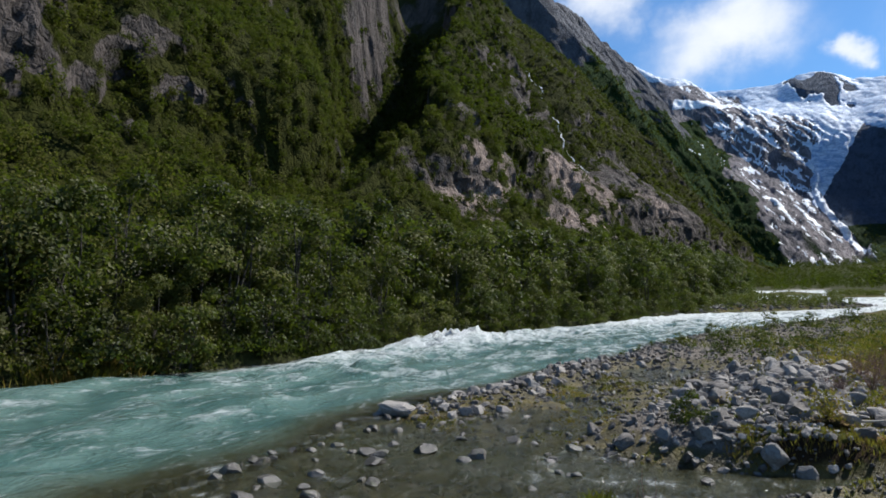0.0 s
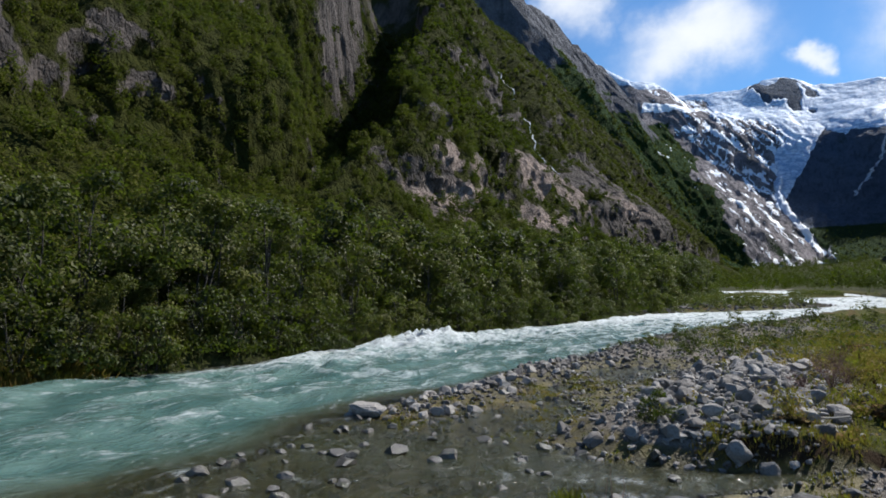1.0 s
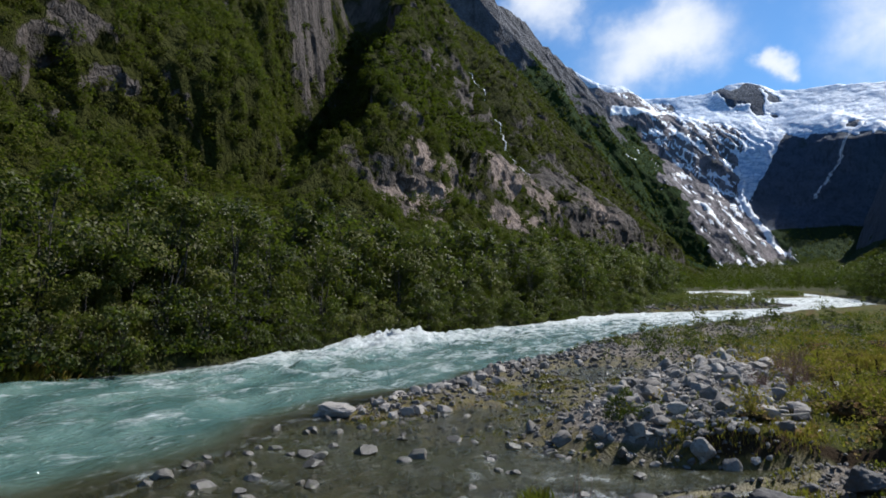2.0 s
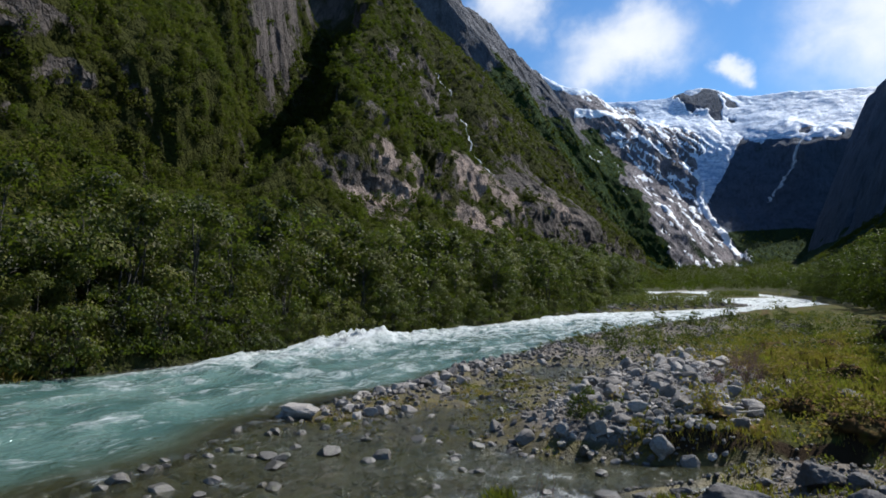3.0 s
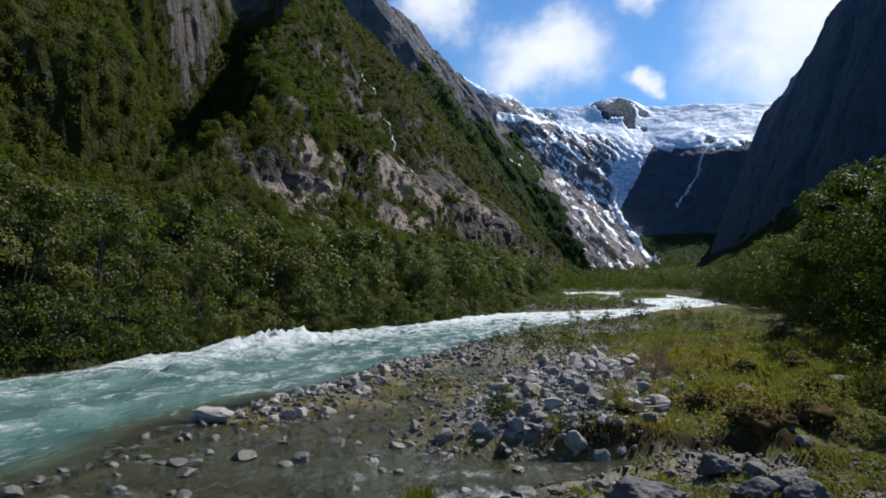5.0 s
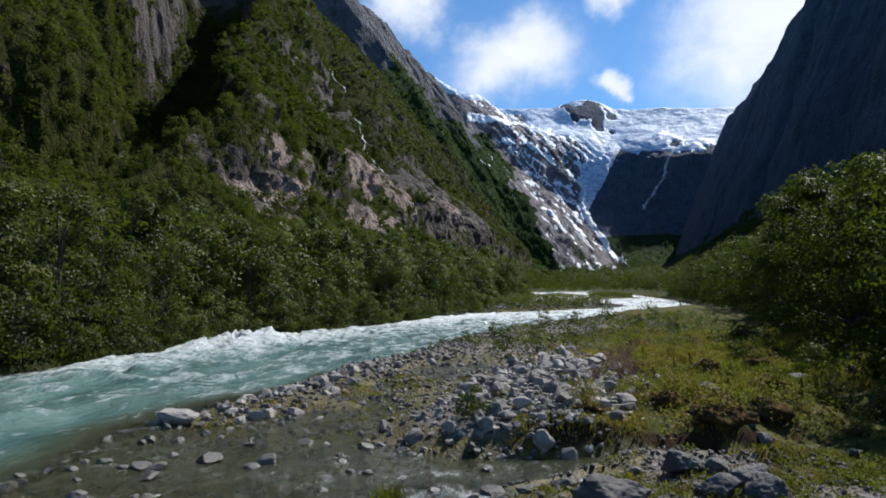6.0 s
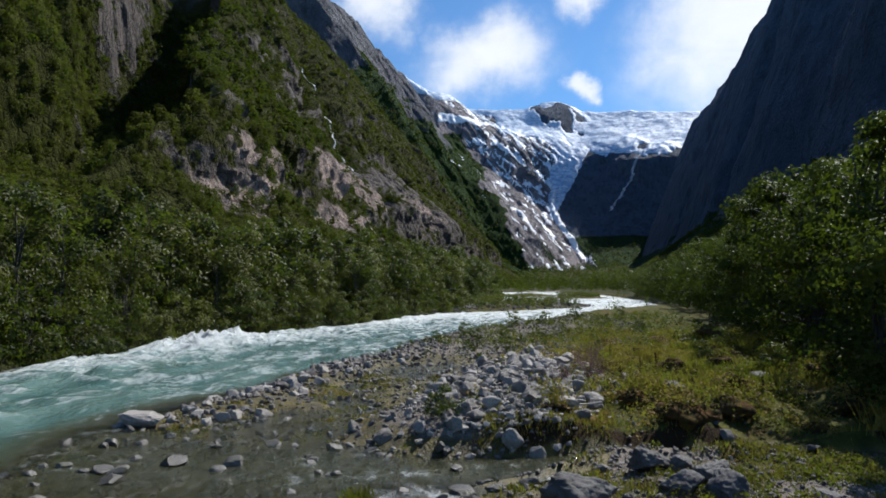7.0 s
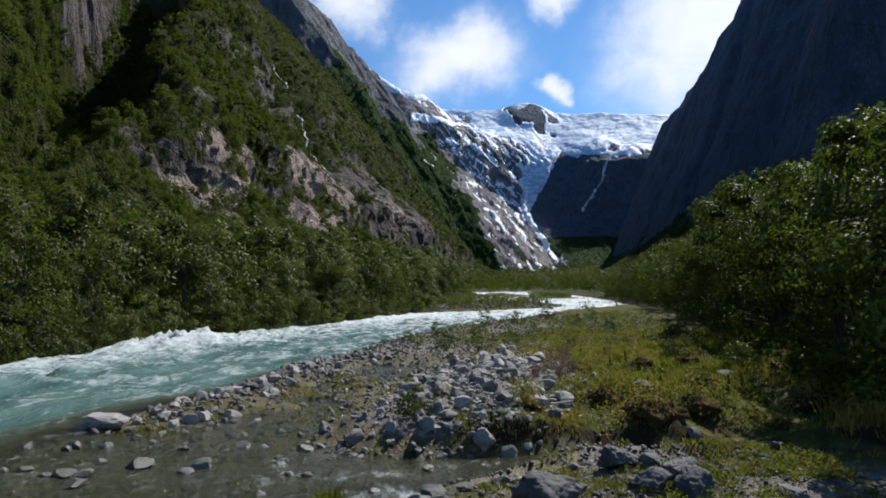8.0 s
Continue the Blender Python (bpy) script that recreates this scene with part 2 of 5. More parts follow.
def mountain_material(name, rock_a, rock_b, stain, green, scale=1.0, pink=None):
    """Cliff rock with upright dark streaks and cracks; turf and scrub where the sheet's attribute says so."""
    m, n = material(name)
    p = n.where()
    upright = n.place((0.20 * scale, 0.20 * scale, 0.03 * scale))
    big, small = n.noise(p, 0.05 * scale, 6, 0.62), n.noise(p, 0.6 * scale, 8, 0.7)
    cells = n.add("ShaderNodeTexVoronoi", {"Vector": n.add("ShaderNodeVectorMath", {0: n.place((0.22 * scale, 0.22 * scale, 0.13 * scale), 0.5), 1: n.add("ShaderNodeTexNoise", {"Vector": p, "Scale": 0.4 * scale, "Detail": 5.0}).outputs["Color"]}, operation="ADD").outputs[0], "Scale": 1.0}).outputs
    rock = n.mix(n.ramp(big, 0.35, 0.65), rock_a, rock_b)
    rock = n.mix(n.math("MULTIPLY", n.add("ShaderNodeSeparateColor", {0: cells["Color"]}).outputs[0], 0.45), rock, rock_b)
    if pink:
        rock = n.mix(n.math("MULTIPLY", n.attr("pink"), n.ramp(big, 0.3, 0.6, 0.5, 1.0)), rock, pink)
    rock = n.mix(n.ramp(n.noise(upright, 1.0, 6, 0.6), 0.47, 0.66, 0.0, 0.7), rock, stain)
    rock = n.mix(n.ramp(small, 0.5, 0.75, 0.0, 0.6), rock, stain)
    bent = n.add("ShaderNodeVectorMath", {0: n.place((0.42 * scale, 0.42 * scale, 0.26 * scale), 0.9), 1: n.add("ShaderNodeTexNoise", {"Vector": p, "Scale": 0.5 * scale, "Detail": 4.0}).outputs["Color"]}, operation="ADD").outputs[0]
    joints = n.add("ShaderNodeTexVoronoi", {"Vector": bent, "Scale": 1.0}, feature="DISTANCE_TO_EDGE").outputs[0]
    rock = n.mix(n.ramp(joints, 0.0, 0.12, 0.42, 0.0), rock, stain)
    veg = n.mix(n.ramp(small, 0.3, 0.7), green, (green[0] * 2.0, green[1] * 1.8, green[2] * 1.6))
    edge = n.math("ADD", n.attr("rock"), n.math("MULTIPLY", n.math("SUBTRACT", small, 0.5), 0.8))
    bare = n.ramp(edge, 0.38, 0.58)
    c = n.mix(bare, veg, rock)
    fold = n.noise(n.place((0.24 * scale, 0.24 * scale, 0.11 * scale), 0.4), 1.0, 6, 0.55, 0.9)
    crease = n.math("ABSOLUTE", n.math("SUBTRACT", n.math("MULTIPLY", fold, 2.0), 1.0))
    h = n.math("ADD", n.math("ADD", small, n.ramp(joints, 0.0, 0.2, 0.0, 0.5)), n.math("MULTIPLY", crease, n.ramp(bare, 0.0, 1.0, 0.0, 1.5)))
    n.surface(principled(n, c, 0.9, n.bump(h, 0.9, 1.6 / scale), **{"Specular IOR Level": n.ramp(bare, 0.0, 1.0, 0.04, 0.3)}))
    return m


GROUND, WATER = ground_material(), water_material()
CLIFF = mountain_material("cliff_rock", (0.046, 0.038, 0.035), (0.118, 0.098, 0.088), (0.017, 0.015, 0.015), (0.020, 0.024, 0.006), pink=(0.36, 0.275, 0.235))
# Shoulder rock, darker and bluer: distance haze and part shade in the colour.
HAZE_ROCK = mountain_material("hazed_far_cliff_rock", (0.058, 0.064, 0.080), (0.118, 0.122, 0.142), (0.024, 0.026, 0.034), (0.014, 0.030, 0.009), 0.35)
# Paler copy of the far rock, painted brighter for its sunlit flank.
HEAD_ROCK = mountain_material("sunlit_cliff_rock", (0.13, 0.120, 0.132), (0.29, 0.262, 0.275), (0.045, 0.046, 0.056), (0.014, 0.030, 0.009), 0.35)
# Haze blue and shade are mixed into this rock's base colour.
HAZE_SHADE_ROCK = mountain_material("haze_shade_cliff_rock", (0.046, 0.067, 0.102), (0.078, 0.106, 0.152), (0.028, 0.038, 0.056), (0.016, 0.030, 0.012), 0.4)


def snow_material(name, white, blue, rough, scale, relief=14.0):
    m, n = material(name)
    p = n.where()
    folds = n.noise(n.place((1, 1, 2.2)), 0.02 * scale, 7, 0.68, 0.6)
    cracks = n.add("ShaderNodeTexVoronoi", {"Vector": n.place((0.02 * scale, 0.035 * scale, 0.05 * scale)), "Scale": 1.0}, feature="DISTANCE_TO_EDGE").outputs[0]
    c = n.mix(n.ramp(folds, 0.4, 0.62), white, blue)
    c = n.mix(n.ramp(cracks, 0.0, 0.14, 0.55, 0.0), c, (blue[0] * 0.55, blue[1] * 0.62, blue[2] * 0.75))
    n.surface(principled(n, c, rough, n.bump(folds, 0.9, relief / scale)))
    return m


ICE = snow_material("glacier_ice", (0.62, 0.70, 0.80), (0.27, 0.39, 0.55), 0.6, 1.6, 6.0)
SNOW_GLINT = snow_material("snow_glint_white", (0.88, 0.89, 0.91), (0.66, 0.73, 0.82), 0.6, 0.5, 8.0)


def fall_material():
    """Falling water, white and torn."""
    m, n = material("falling_water")
    torn = n.noise(n.place((0.6, 0.6, 0.05)), 1.0, 6, 0.7)
    veil = principled(n, (0.62, 0.65, 0.68), 0.5)
    clear = n.add("ShaderNodeBsdfTransparent").outputs[0]
    n.surface(n.add("ShaderNodeMixShader", {0: n.ramp(torn, 0.4, 0.62, 0.15, 0.9), 1: clear, 2: veil}).outputs[0])
    return m


FALLING = fall_material()


def moss_material():
    m, n = material("brown_moss")
    p = n.where()
    c = n.mix(n.ramp(n.noise(p, 5, 5), 0.35, 0.7), (0.030, 0.024, 0.008), (0.115, 0.058, 0.020))
    c = n.mix(n.ramp(n.noise(p, 2.2, 4), 0.5, 0.7), c, (0.060, 0.066, 0.012))
    n.surface(principled(n, c, 0.95, n.bump(n.noise(p, 45, 5, 0.7), 1.0, 0.05), **{"Specular IOR Level": 0.1}))
    return m


MOSS = moss_material()


# ---- mesh helpers ----
rng = np.random.default_rng(7)


def grain(x, y, z, seed):
    """Pseudo-random values in 0..1 at whole-number places."""
    h = (x.astype(np.int64) * 374761393 + y.astype(np.int64) * 668265263 + z.astype(np.int64) * 1274126177 + seed * 974634777) & 0xFFFFFFFF
    h = ((h ^ (h >> 13)) * 127412617) & 0xFFFFFFFF
    h = ((h ^ (h >> 16)) * 224682251) & 0xFFFFFFFF
    return ((h ^ (h >> 15)) & 0xFFFFFF) / float(0xFFFFFF)


def lump(x, y, z=0.0, seed=0):
    """Smooth noise, -1..1."""
    x, y, z = np.broadcast_arrays(np.asarray(x, float), np.asarray(y, float), np.asarray(z, float))
    fx, fy, fz = np.floor(x), np.floor(y), np.floor(z)
    u, v, q = x - fx, y - fy, z - fz
    u, v, q = (a * a * a * (a * (a * 6 - 15) + 10) for a in (u, v, q))
    out = 0
    for i in (0, 1):
        for j in (0, 1):
            for k in (0, 1):
                out = out + grain(fx + i, fy + j, fz + k, seed) * (u if i else 1 - u) * (v if j else 1 - v) * (q if k else 1 - q)
    return out * 2 - 1


def fbm(x, y, z=0.0, octaves=4, seed=0, gain=0.5):
    out, a = 0, 1.0
    for o in range(octaves):
        f = 2.0 ** o
        out, a = out + a * lump(x * f, y * f, z * f, seed + o * 17), a * gain
    return out


def smooth(a):
    a = np.clip(a, 0, 1)
    return a * a * (3 - 2 * a)


def build_mesh(name, verts, faces, mats=(), attrs=None, shade=True, slots=None):
    """A mesh from arrays of places and of quads or triangles."""
    verts, faces = np.asarray(verts, np.float32), np.asarray(faces, np.int32)
    me = bpy.data.meshes.new(name)
    n, k = faces.shape
    me.vertices.add(len(verts)), me.loops.add(n * k), me.polygons.add(n)
    me.vertices.foreach_set("co", verts.ravel())
    me.loops.foreach_set("vertex_index", faces.ravel())
    me.polygons.foreach_set("loop_start", np.arange(0, n * k, k, dtype=np.int32))
    me.polygons.foreach_set("use_smooth", np.full(n, shade))
    for key, values in (attrs or {}).items():
        me.attributes.new(key, "FLOAT", "POINT").data.foreach_set("value", np.asarray(values, np.float32).ravel())
    for m in mats:
        me.materials.append(m)
    if slots is not None:
        me.polygons.foreach_set("material_index", np.asarray(slots, np.int32))
    me.update(calc_edges=True)
    return me


def grid_faces(rows, cols):
    i = np.arange((rows - 1) * (cols - 1))
    a = (i // (cols - 1)) * cols + i % (cols - 1)
    return np.stack([a, a + 1, a + cols + 1, a + cols], 1)


def part(name, me, parent, label=""):
    ob = new(name, me)
    ob.parent = parent
    if label:
        tagged(ob, label)
    return ob


def spaced(lo, hi, step, end_lo, end_hi, grow=1.12):
    """Places closely spaced from lo to hi, and ever wider out to both ends."""
    mid = list(np.arange(lo, hi + step, step))
    s, a, left = step, lo, []
    while a > end_lo:
        s *= grow
        a -= s
        left.append(max(a, end_lo))
    s, a, right = step, mid[-1], []
    while a < end_hi:
        s *= grow
        a += s
        right.append(min(a, end_hi))
    return np.array(left[::-1] + mid + right)


def tube(path, radii, sides=6):
    """A tapered tube along a path: places and triangles."""
    path = np.asarray(path, float)
    n = len(path)
    d = np.gradient(path, axis=0)
    d /= np.linalg.norm(d, axis=1)[:, None] + 1e-9
    a = np.cross(d, np.where(np.abs(d[:, 2:]) > 0.9, [[1.0, 0, 0]], [[0, 0, 1.0]]))
    a /= np.linalg.norm(a, axis=1)[:, None] + 1e-9
    b = np.cross(d, a)
    t = np.linspace(0, 2 * np.pi, sides, endpoint=False)
    ring = a[:, None] * np.cos(t)[None, :, None] + b[:, None] * np.sin(t)[None, :, None]
    v = (path[:, None] + ring * np.asarray(radii)[:, None, None]).reshape(-1, 3)
    f = []
    for i in range(n - 1):
        for j in range(sides):
            p, q = i * sides + j, i * sides + (j + 1) % sides
            f.append((p, q, q + sides, p + sides))
    return v, np.array(f)


def merged(pieces):
    vs, fs, at = [], [], 0
    for v, f in pieces:
        vs.append(v), fs.append(f + at)
        at += len(v)
    return np.concatenate(vs), np.concatenate(fs)


def leaves(centres, length, width, gen, droop=0.35, out=None):
    """One rhombic leaf at each centre, turned at random, most of them facing upwards, or outwards along out."""
    n = len(centres)
    nrm = gen.normal(size=(n, 3)) + (0, 0, 0.9) if out is None else gen.normal(size=(n, 3)) * 0.42 + out + (0, 0, 0.25)
    nrm /= np.linalg.norm(nrm, axis=1)[:, None]
    u = gen.normal(size=(n, 3)) - (0, 0, droop)
    u -= nrm * (u * nrm).sum(1)[:, None]
    u /= np.linalg.norm(u, axis=1)[:, None] + 1e-9
    v = np.cross(nrm, u)
    s = gen.uniform(0.65, 1.3, (n, 1))
    u, v = u * s * length / 2, v * s * width / 2
    fold = nrm * (s * width * 0.12)
    pts = np.stack([centres - u, centres + v * 1.0 + fold - u * 0.1, centres + u, centres - v + fold - u * 0.1], 1).reshape(-1, 3)
    return pts, np.arange(4 * n).reshape(n, 4)


# ---- the lie of the land ----
def fall(y):
    """Level of the river's surface: it comes down the valley towards the camera."""
    return 0.012 * np.maximum(np.asarray(y, float) - 30, 0)


LEFT_Y = [-60, 10, 20, 33, 43, 54, 65, 84, 122, 180, 300, 450]
LEFT_X = [-26, -23.4, -22.5, -24.0, -23, -21.3, -20.4, -18.5, -17.0, -23, -37, -60]
RIGHT_Y = [-60, 6, 12, 30, 38, 46, 53, 65, 88, 112, 180, 300, 450]
RIGHT_X = [-6, -9.0, -10.2, -10.1, -9.8, -8.4, -5, -1.3, 7.5, 14.5, 15, 8, -20]
CHANNEL_X = [-30, -9, -4, -2, -1, 0, 1, 3, 6, 12, 30]
CHANNEL_Y = [8.8, 9.4, 10.2, 10.7, 11.35, 12.1, 12.8, 13.35, 13.6, 15.0, 17.0]


def left_bank(y):
    return np.interp(y, LEFT_Y, LEFT_X)


def right_edge(y):
    return np.interp(y, RIGHT_Y, RIGHT_X)


def land(x, y, rough=True):
    """Height of the valley floor."""
    x, y = np.broadcast_arrays(np.asarray(x, float), np.asarray(y, float))
    xl, xr = left_bank(y) + 0.5 * lump(y * 0.3, 3.0), right_edge(y) + 0.5 * lump(y * 0.35, 9.0)
    n1, n2 = fbm(x * 0.5, y * 0.5, octaves=3, seed=3), lump(x * 0.08, y * 0.08, seed=5)
    # the bar: shallows, gravel pile, turf
    bar = -0.11 + 0.66 * smooth((x + 5.9) / 5.2) + 0.10 * n1
    bar = np.maximum(bar, -0.1 + 0.5 * smooth((y - 25) / 5) * smooth((x - xr) / 2.5))
    bar = bar + 0.26 * np.exp(-((x - xr - 1.2) / 1.2) ** 2) * smooth((y - 11.5) / 2.5)
    bar = bar + 0.42 * np.exp(-(((x + 2.2) / 2.4) ** 2 + ((y - 18.5) / 6.5) ** 2))
    bar = bar + 0.25 * n2 * smooth((y - 30) / 20)
    bar = bar - 0.28 * smooth((x - 2.2) / 2.0) * smooth((22 - y) / 7) - 0.14 * smooth((x + 0.5) / 1.0) * smooth((16.5 - y) / 3) + 0.15 * smooth((x + 1) / 2) * lump(x * 0.9, y * 0.9, seed=6)
    yc = np.interp(x, CHANNEL_X, CHANNEL_Y)
    wide = np.interp(x, [-9, -4, -2, -1, 0, 1, 3, 8], [2.2, 1.7, 1.25, 0.75, 0.5, 0.42, 0.4, 0.4])
    brow = 0.40 * smooth((x + 2.1) / 0.7) * smooth((3.0 - x) / 1.0) * smooth((y - yc - wide * 0.8) / 0.35) * smooth((16.0 - y) / 2.0) + 0.09 * n1
    bar = np.where(brow > 0.12, np.maximum(bar, brow), bar)
    bar = bar + (-0.24 - bar) * np.exp(-(((y - yc) / wide) ** 4))
    near = 0.07 + 0.14 * np.maximum(9.2 - y, 0) + 0.08 * n1
    shore = smooth((x - (-2.1 + (y - 9.3) * np.where(y > 9.3, 0.85, 0.25))) / 0.8)
    south = near * shore + (-0.18) * (1 - shore)
    bar = np.where(y < yc - wide * 0.2, bar + (south - bar) * smooth((yc - wide * 0.55 - y) / 0.7), bar)
    # the river's bed and the wooded bank
    din, dout = xr - x, x - xl
    z = np.where(x > xr, np.minimum(bar, 0.9 + 0.03 * (x - xr)), -np.clip(din * np.interp(y, [8, 14, 20], [0.17, 0.30, 0.5]), 0, 0.95) - 0.10)
    bank = np.clip(0.15 - dout * 0.9, -0.95, 0.7) + 0.012 * np.maximum(-dout - 2, 0)
    z = np.where(dout < 1.75, np.maximum(bank, np.where(x > xr, z, np.minimum(z, bank))), z)
    # the islet between the river's arms
    c, s = math.cos(radians(62)), math.sin(radians(62))
    u, v = (x + 10.5) * c + (y - 101) * s, -(x + 10.5) * s + (y - 101) * c
    z = np.maximum(z, 1.45 - 1.6 * np.sqrt((u / 27) ** 2 + (v / 5.5) ** 2))
    z = np.maximum(z, 0.9 - 1.3 * np.sqrt(((x + 2) / 16) ** 2 + ((y - 215) / 22) ** 2))
    z = np.maximum(z, 1.2 - 1.3 * np.sqrt(((x + 24) / 13) ** 2 + ((y - 275) / 40) ** 2))
    if rough:
        z = z + 0.05 * n1 * smooth((z + 0.3) / 0.3) + 0.015 * n1
    # towards the valley's sides and head
    z = z + 0.10 * np.maximum(x - 16, 0) * smooth((y + 40) / 60) + 2e-5 * np.maximum(y - 450, 0) ** 2
    return z + fall(y)


# ---- ground and water ----
gx, gy = spaced(-27, 12, 0.24, -4200, 4200, 1.13), spaced(4.5, 40, 0.24, -4200, 4700, 1.06)
X, Y = np.meshgrid(gx, gy)
Z = land(X, Y)
GROUND_Z = Z
near_mask = smooth((14 - Y) / 2) * smooth((X + 3) / 2)
turf = smooth((X - (-0.6 + 0.6 * lump(Y * 0.25, 4.0))) / 2.0) * smooth((Y - 12.5) / 1.0) * 0.95
turf = np.maximum(turf, smooth((X + 2.1) / 0.5) * smooth((14.6 - Y) / 1.0) * (Y > np.interp(X, CHANNEL_X, CHANNEL_Y)))
turf = np.maximum(turf, 0.85 * smooth((X - 2.0) / 0.6) * smooth((Y - 10.6) / 0.8))
turf = np.maximum(turf, 0.40 * smooth((Y - 27) / 8) * (X > right_edge(Y)))
turf = np.maximum(turf, smooth((left_bank(Y) - X + 0.5) / 1.0))
turf = np.maximum(turf, near_mask * (0.35 + 0.35 * lump(X * 0.9, Y * 0.9, seed=8)))
turf = np.maximum(turf, 0.62 * (np.abs(X + 10.5) < 25) * ((Y > 70) & (Y < 140)))
turf = np.maximum(turf, smooth((Y - 140) / 60))
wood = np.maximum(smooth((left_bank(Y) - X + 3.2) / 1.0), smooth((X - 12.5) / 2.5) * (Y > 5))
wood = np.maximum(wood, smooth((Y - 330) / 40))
run_y, run_x = np.gradient(Z, gy, axis=0), np.gradient(Z, gx, axis=1)
soil = smooth((np.hypot(run_x, run_y) - 0.6) / 0.3) * (Z > fall(Y) + 0.05) * (X > -1.5) * (Y < 30)
wet = np.maximum(smooth((fall(Y) + 0.10 - Z) / 0.16), 0.7 * smooth((fall(Y) + 0.40 - Z) / 0.2) * (X < 0.5) * (Y < 70)) * (X > left_bank(Y) + 3.0)
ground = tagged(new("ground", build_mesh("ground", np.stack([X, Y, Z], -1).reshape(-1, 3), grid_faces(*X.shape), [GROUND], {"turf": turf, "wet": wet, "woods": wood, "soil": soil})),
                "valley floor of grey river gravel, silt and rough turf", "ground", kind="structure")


def level(x, y):
    """Height of the ground sheet at one place, read off its grid."""
    i, j = int(np.clip(np.searchsorted(gx, x) - 1, 0, len(gx) - 2)), int(np.clip(np.searchsorted(gy, y) - 1, 0, len(gy) - 2))
    u, v = (x - gx[i]) / (gx[i + 1] - gx[i]), (y - gy[j]) / (gy[j + 1] - gy[j])
    return float(GROUND_Z[j, i] * (1 - u) * (1 - v) + GROUND_Z[j, i + 1] * u * (1 - v) + GROUND_Z[j + 1, i] * (1 - u) * v + GROUND_Z[j + 1, i + 1] * u * v)


def rise(y):
    return 0.012 * max(y - 30, 0)


# stones that stand out of the shallows: x, y, half size
stone_gen = np.random.default_rng(71)
SHALLOW_STONES = []
while len(SHALLOW_STONES) < 62:
    sx, sy, ss = stone_gen.uniform(-9.6, -1.8), stone_gen.uniform(6.2, 12.0), 0.10 + 0.20 * stone_gen.random() ** 1.8
    if -0.32 < level(sx, sy) < -0.02:
        SHALLOW_STONES.append((sx, sy, ss))

wx, wy = spaced(-27, 6, 0.22, -75, 40, 1.06), spaced(4.5, 46, 0.22, -40, 470, 1.03)
X, Y = np.meshgrid(wx, wy)
deep = fall(Y) - land(X, Y, False)
push = np.clip(deep / 0.8, 0, 1)
from_bank, from_bar = X - left_bank(Y), right_edge(Y) - X
race = np.exp(-((from_bank - 2.6) / 2.6) ** 2) * smooth((Y - 12) / 12)
roll = np.exp(-((Y - 33.5) / 4.5) ** 2 - ((from_bank - 2.2) / 2.4) ** 2)
w1 = fbm(X * 0.55, Y * 0.26, octaves=3, seed=21)
w2 = 1 - np.abs(fbm(X * 0.9, Y * 0.5, octaves=3, seed=31))
lift = push * (0.15 * w1 + 0.30 * (w2 - 0.5) * (0.4 + 1.4 * race)) + 0.55 * roll * (0.7 + 0.7 * w2 + 0.5 * fbm(X * 0.9, Y * 0.6, octaves=3, seed=61, gain=0.42)) + 0.02 * fbm(X * 2.2, Y * 1.6, octaves=2, seed=41)
foam = 0.33 + 0.19 * race + 0.6 * roll + 0.45 * (w2 - 0.55) * push + 0.42 * smooth((Y - 30) / 60)
foam = foam - 0.13 * smooth((20 - Y) / 12)
foam = foam + 0.14 * np.exp(-((from_bank - 1.3) / 0.6) ** 2) * smooth((Y - 12) / 10)
foam = np.where(X > right_edge(Y) + 0.2, np.where(Y < 13.0, -0.12 + 0.40 * lump(X * 1.5, Y * 2.8, seed=51) + 0.3 * smooth((X + 5.5) / 3.5), -0.4), foam)
foam = np.where((from_bar > 0) & (from_bar < 3.0) & (Y < 30), foam - 0.12 * (1 - from_bar / 3), foam)
for sx, sy, ss in SHALLOW_STONES:
    foam = foam + 0.17 * np.exp(-((X - sx + 0.35 + ss) / (0.30 + ss)) ** 2 - ((Y - sy + 0.12) / (0.10 + 0.6 * ss)) ** 2)
river = tagged(new("river", build_mesh("river", np.stack([X, Y, fall(Y) + lift], -1).reshape(-1, 3), grid_faces(*X.shape), [WATER], {"depth": deep, "foam": foam})),
               "fast milky turquoise glacier river with white rapids", "river", kind="structure")


# ---- mountains ----
def outward(P):
    """Unit normals of a gridded sheet."""
    n = np.cross(np.gradient(P, axis=1), np.gradient(P, axis=0))
    return n / (np.linalg.norm(n, axis=2)[..., None] + 1e-9)


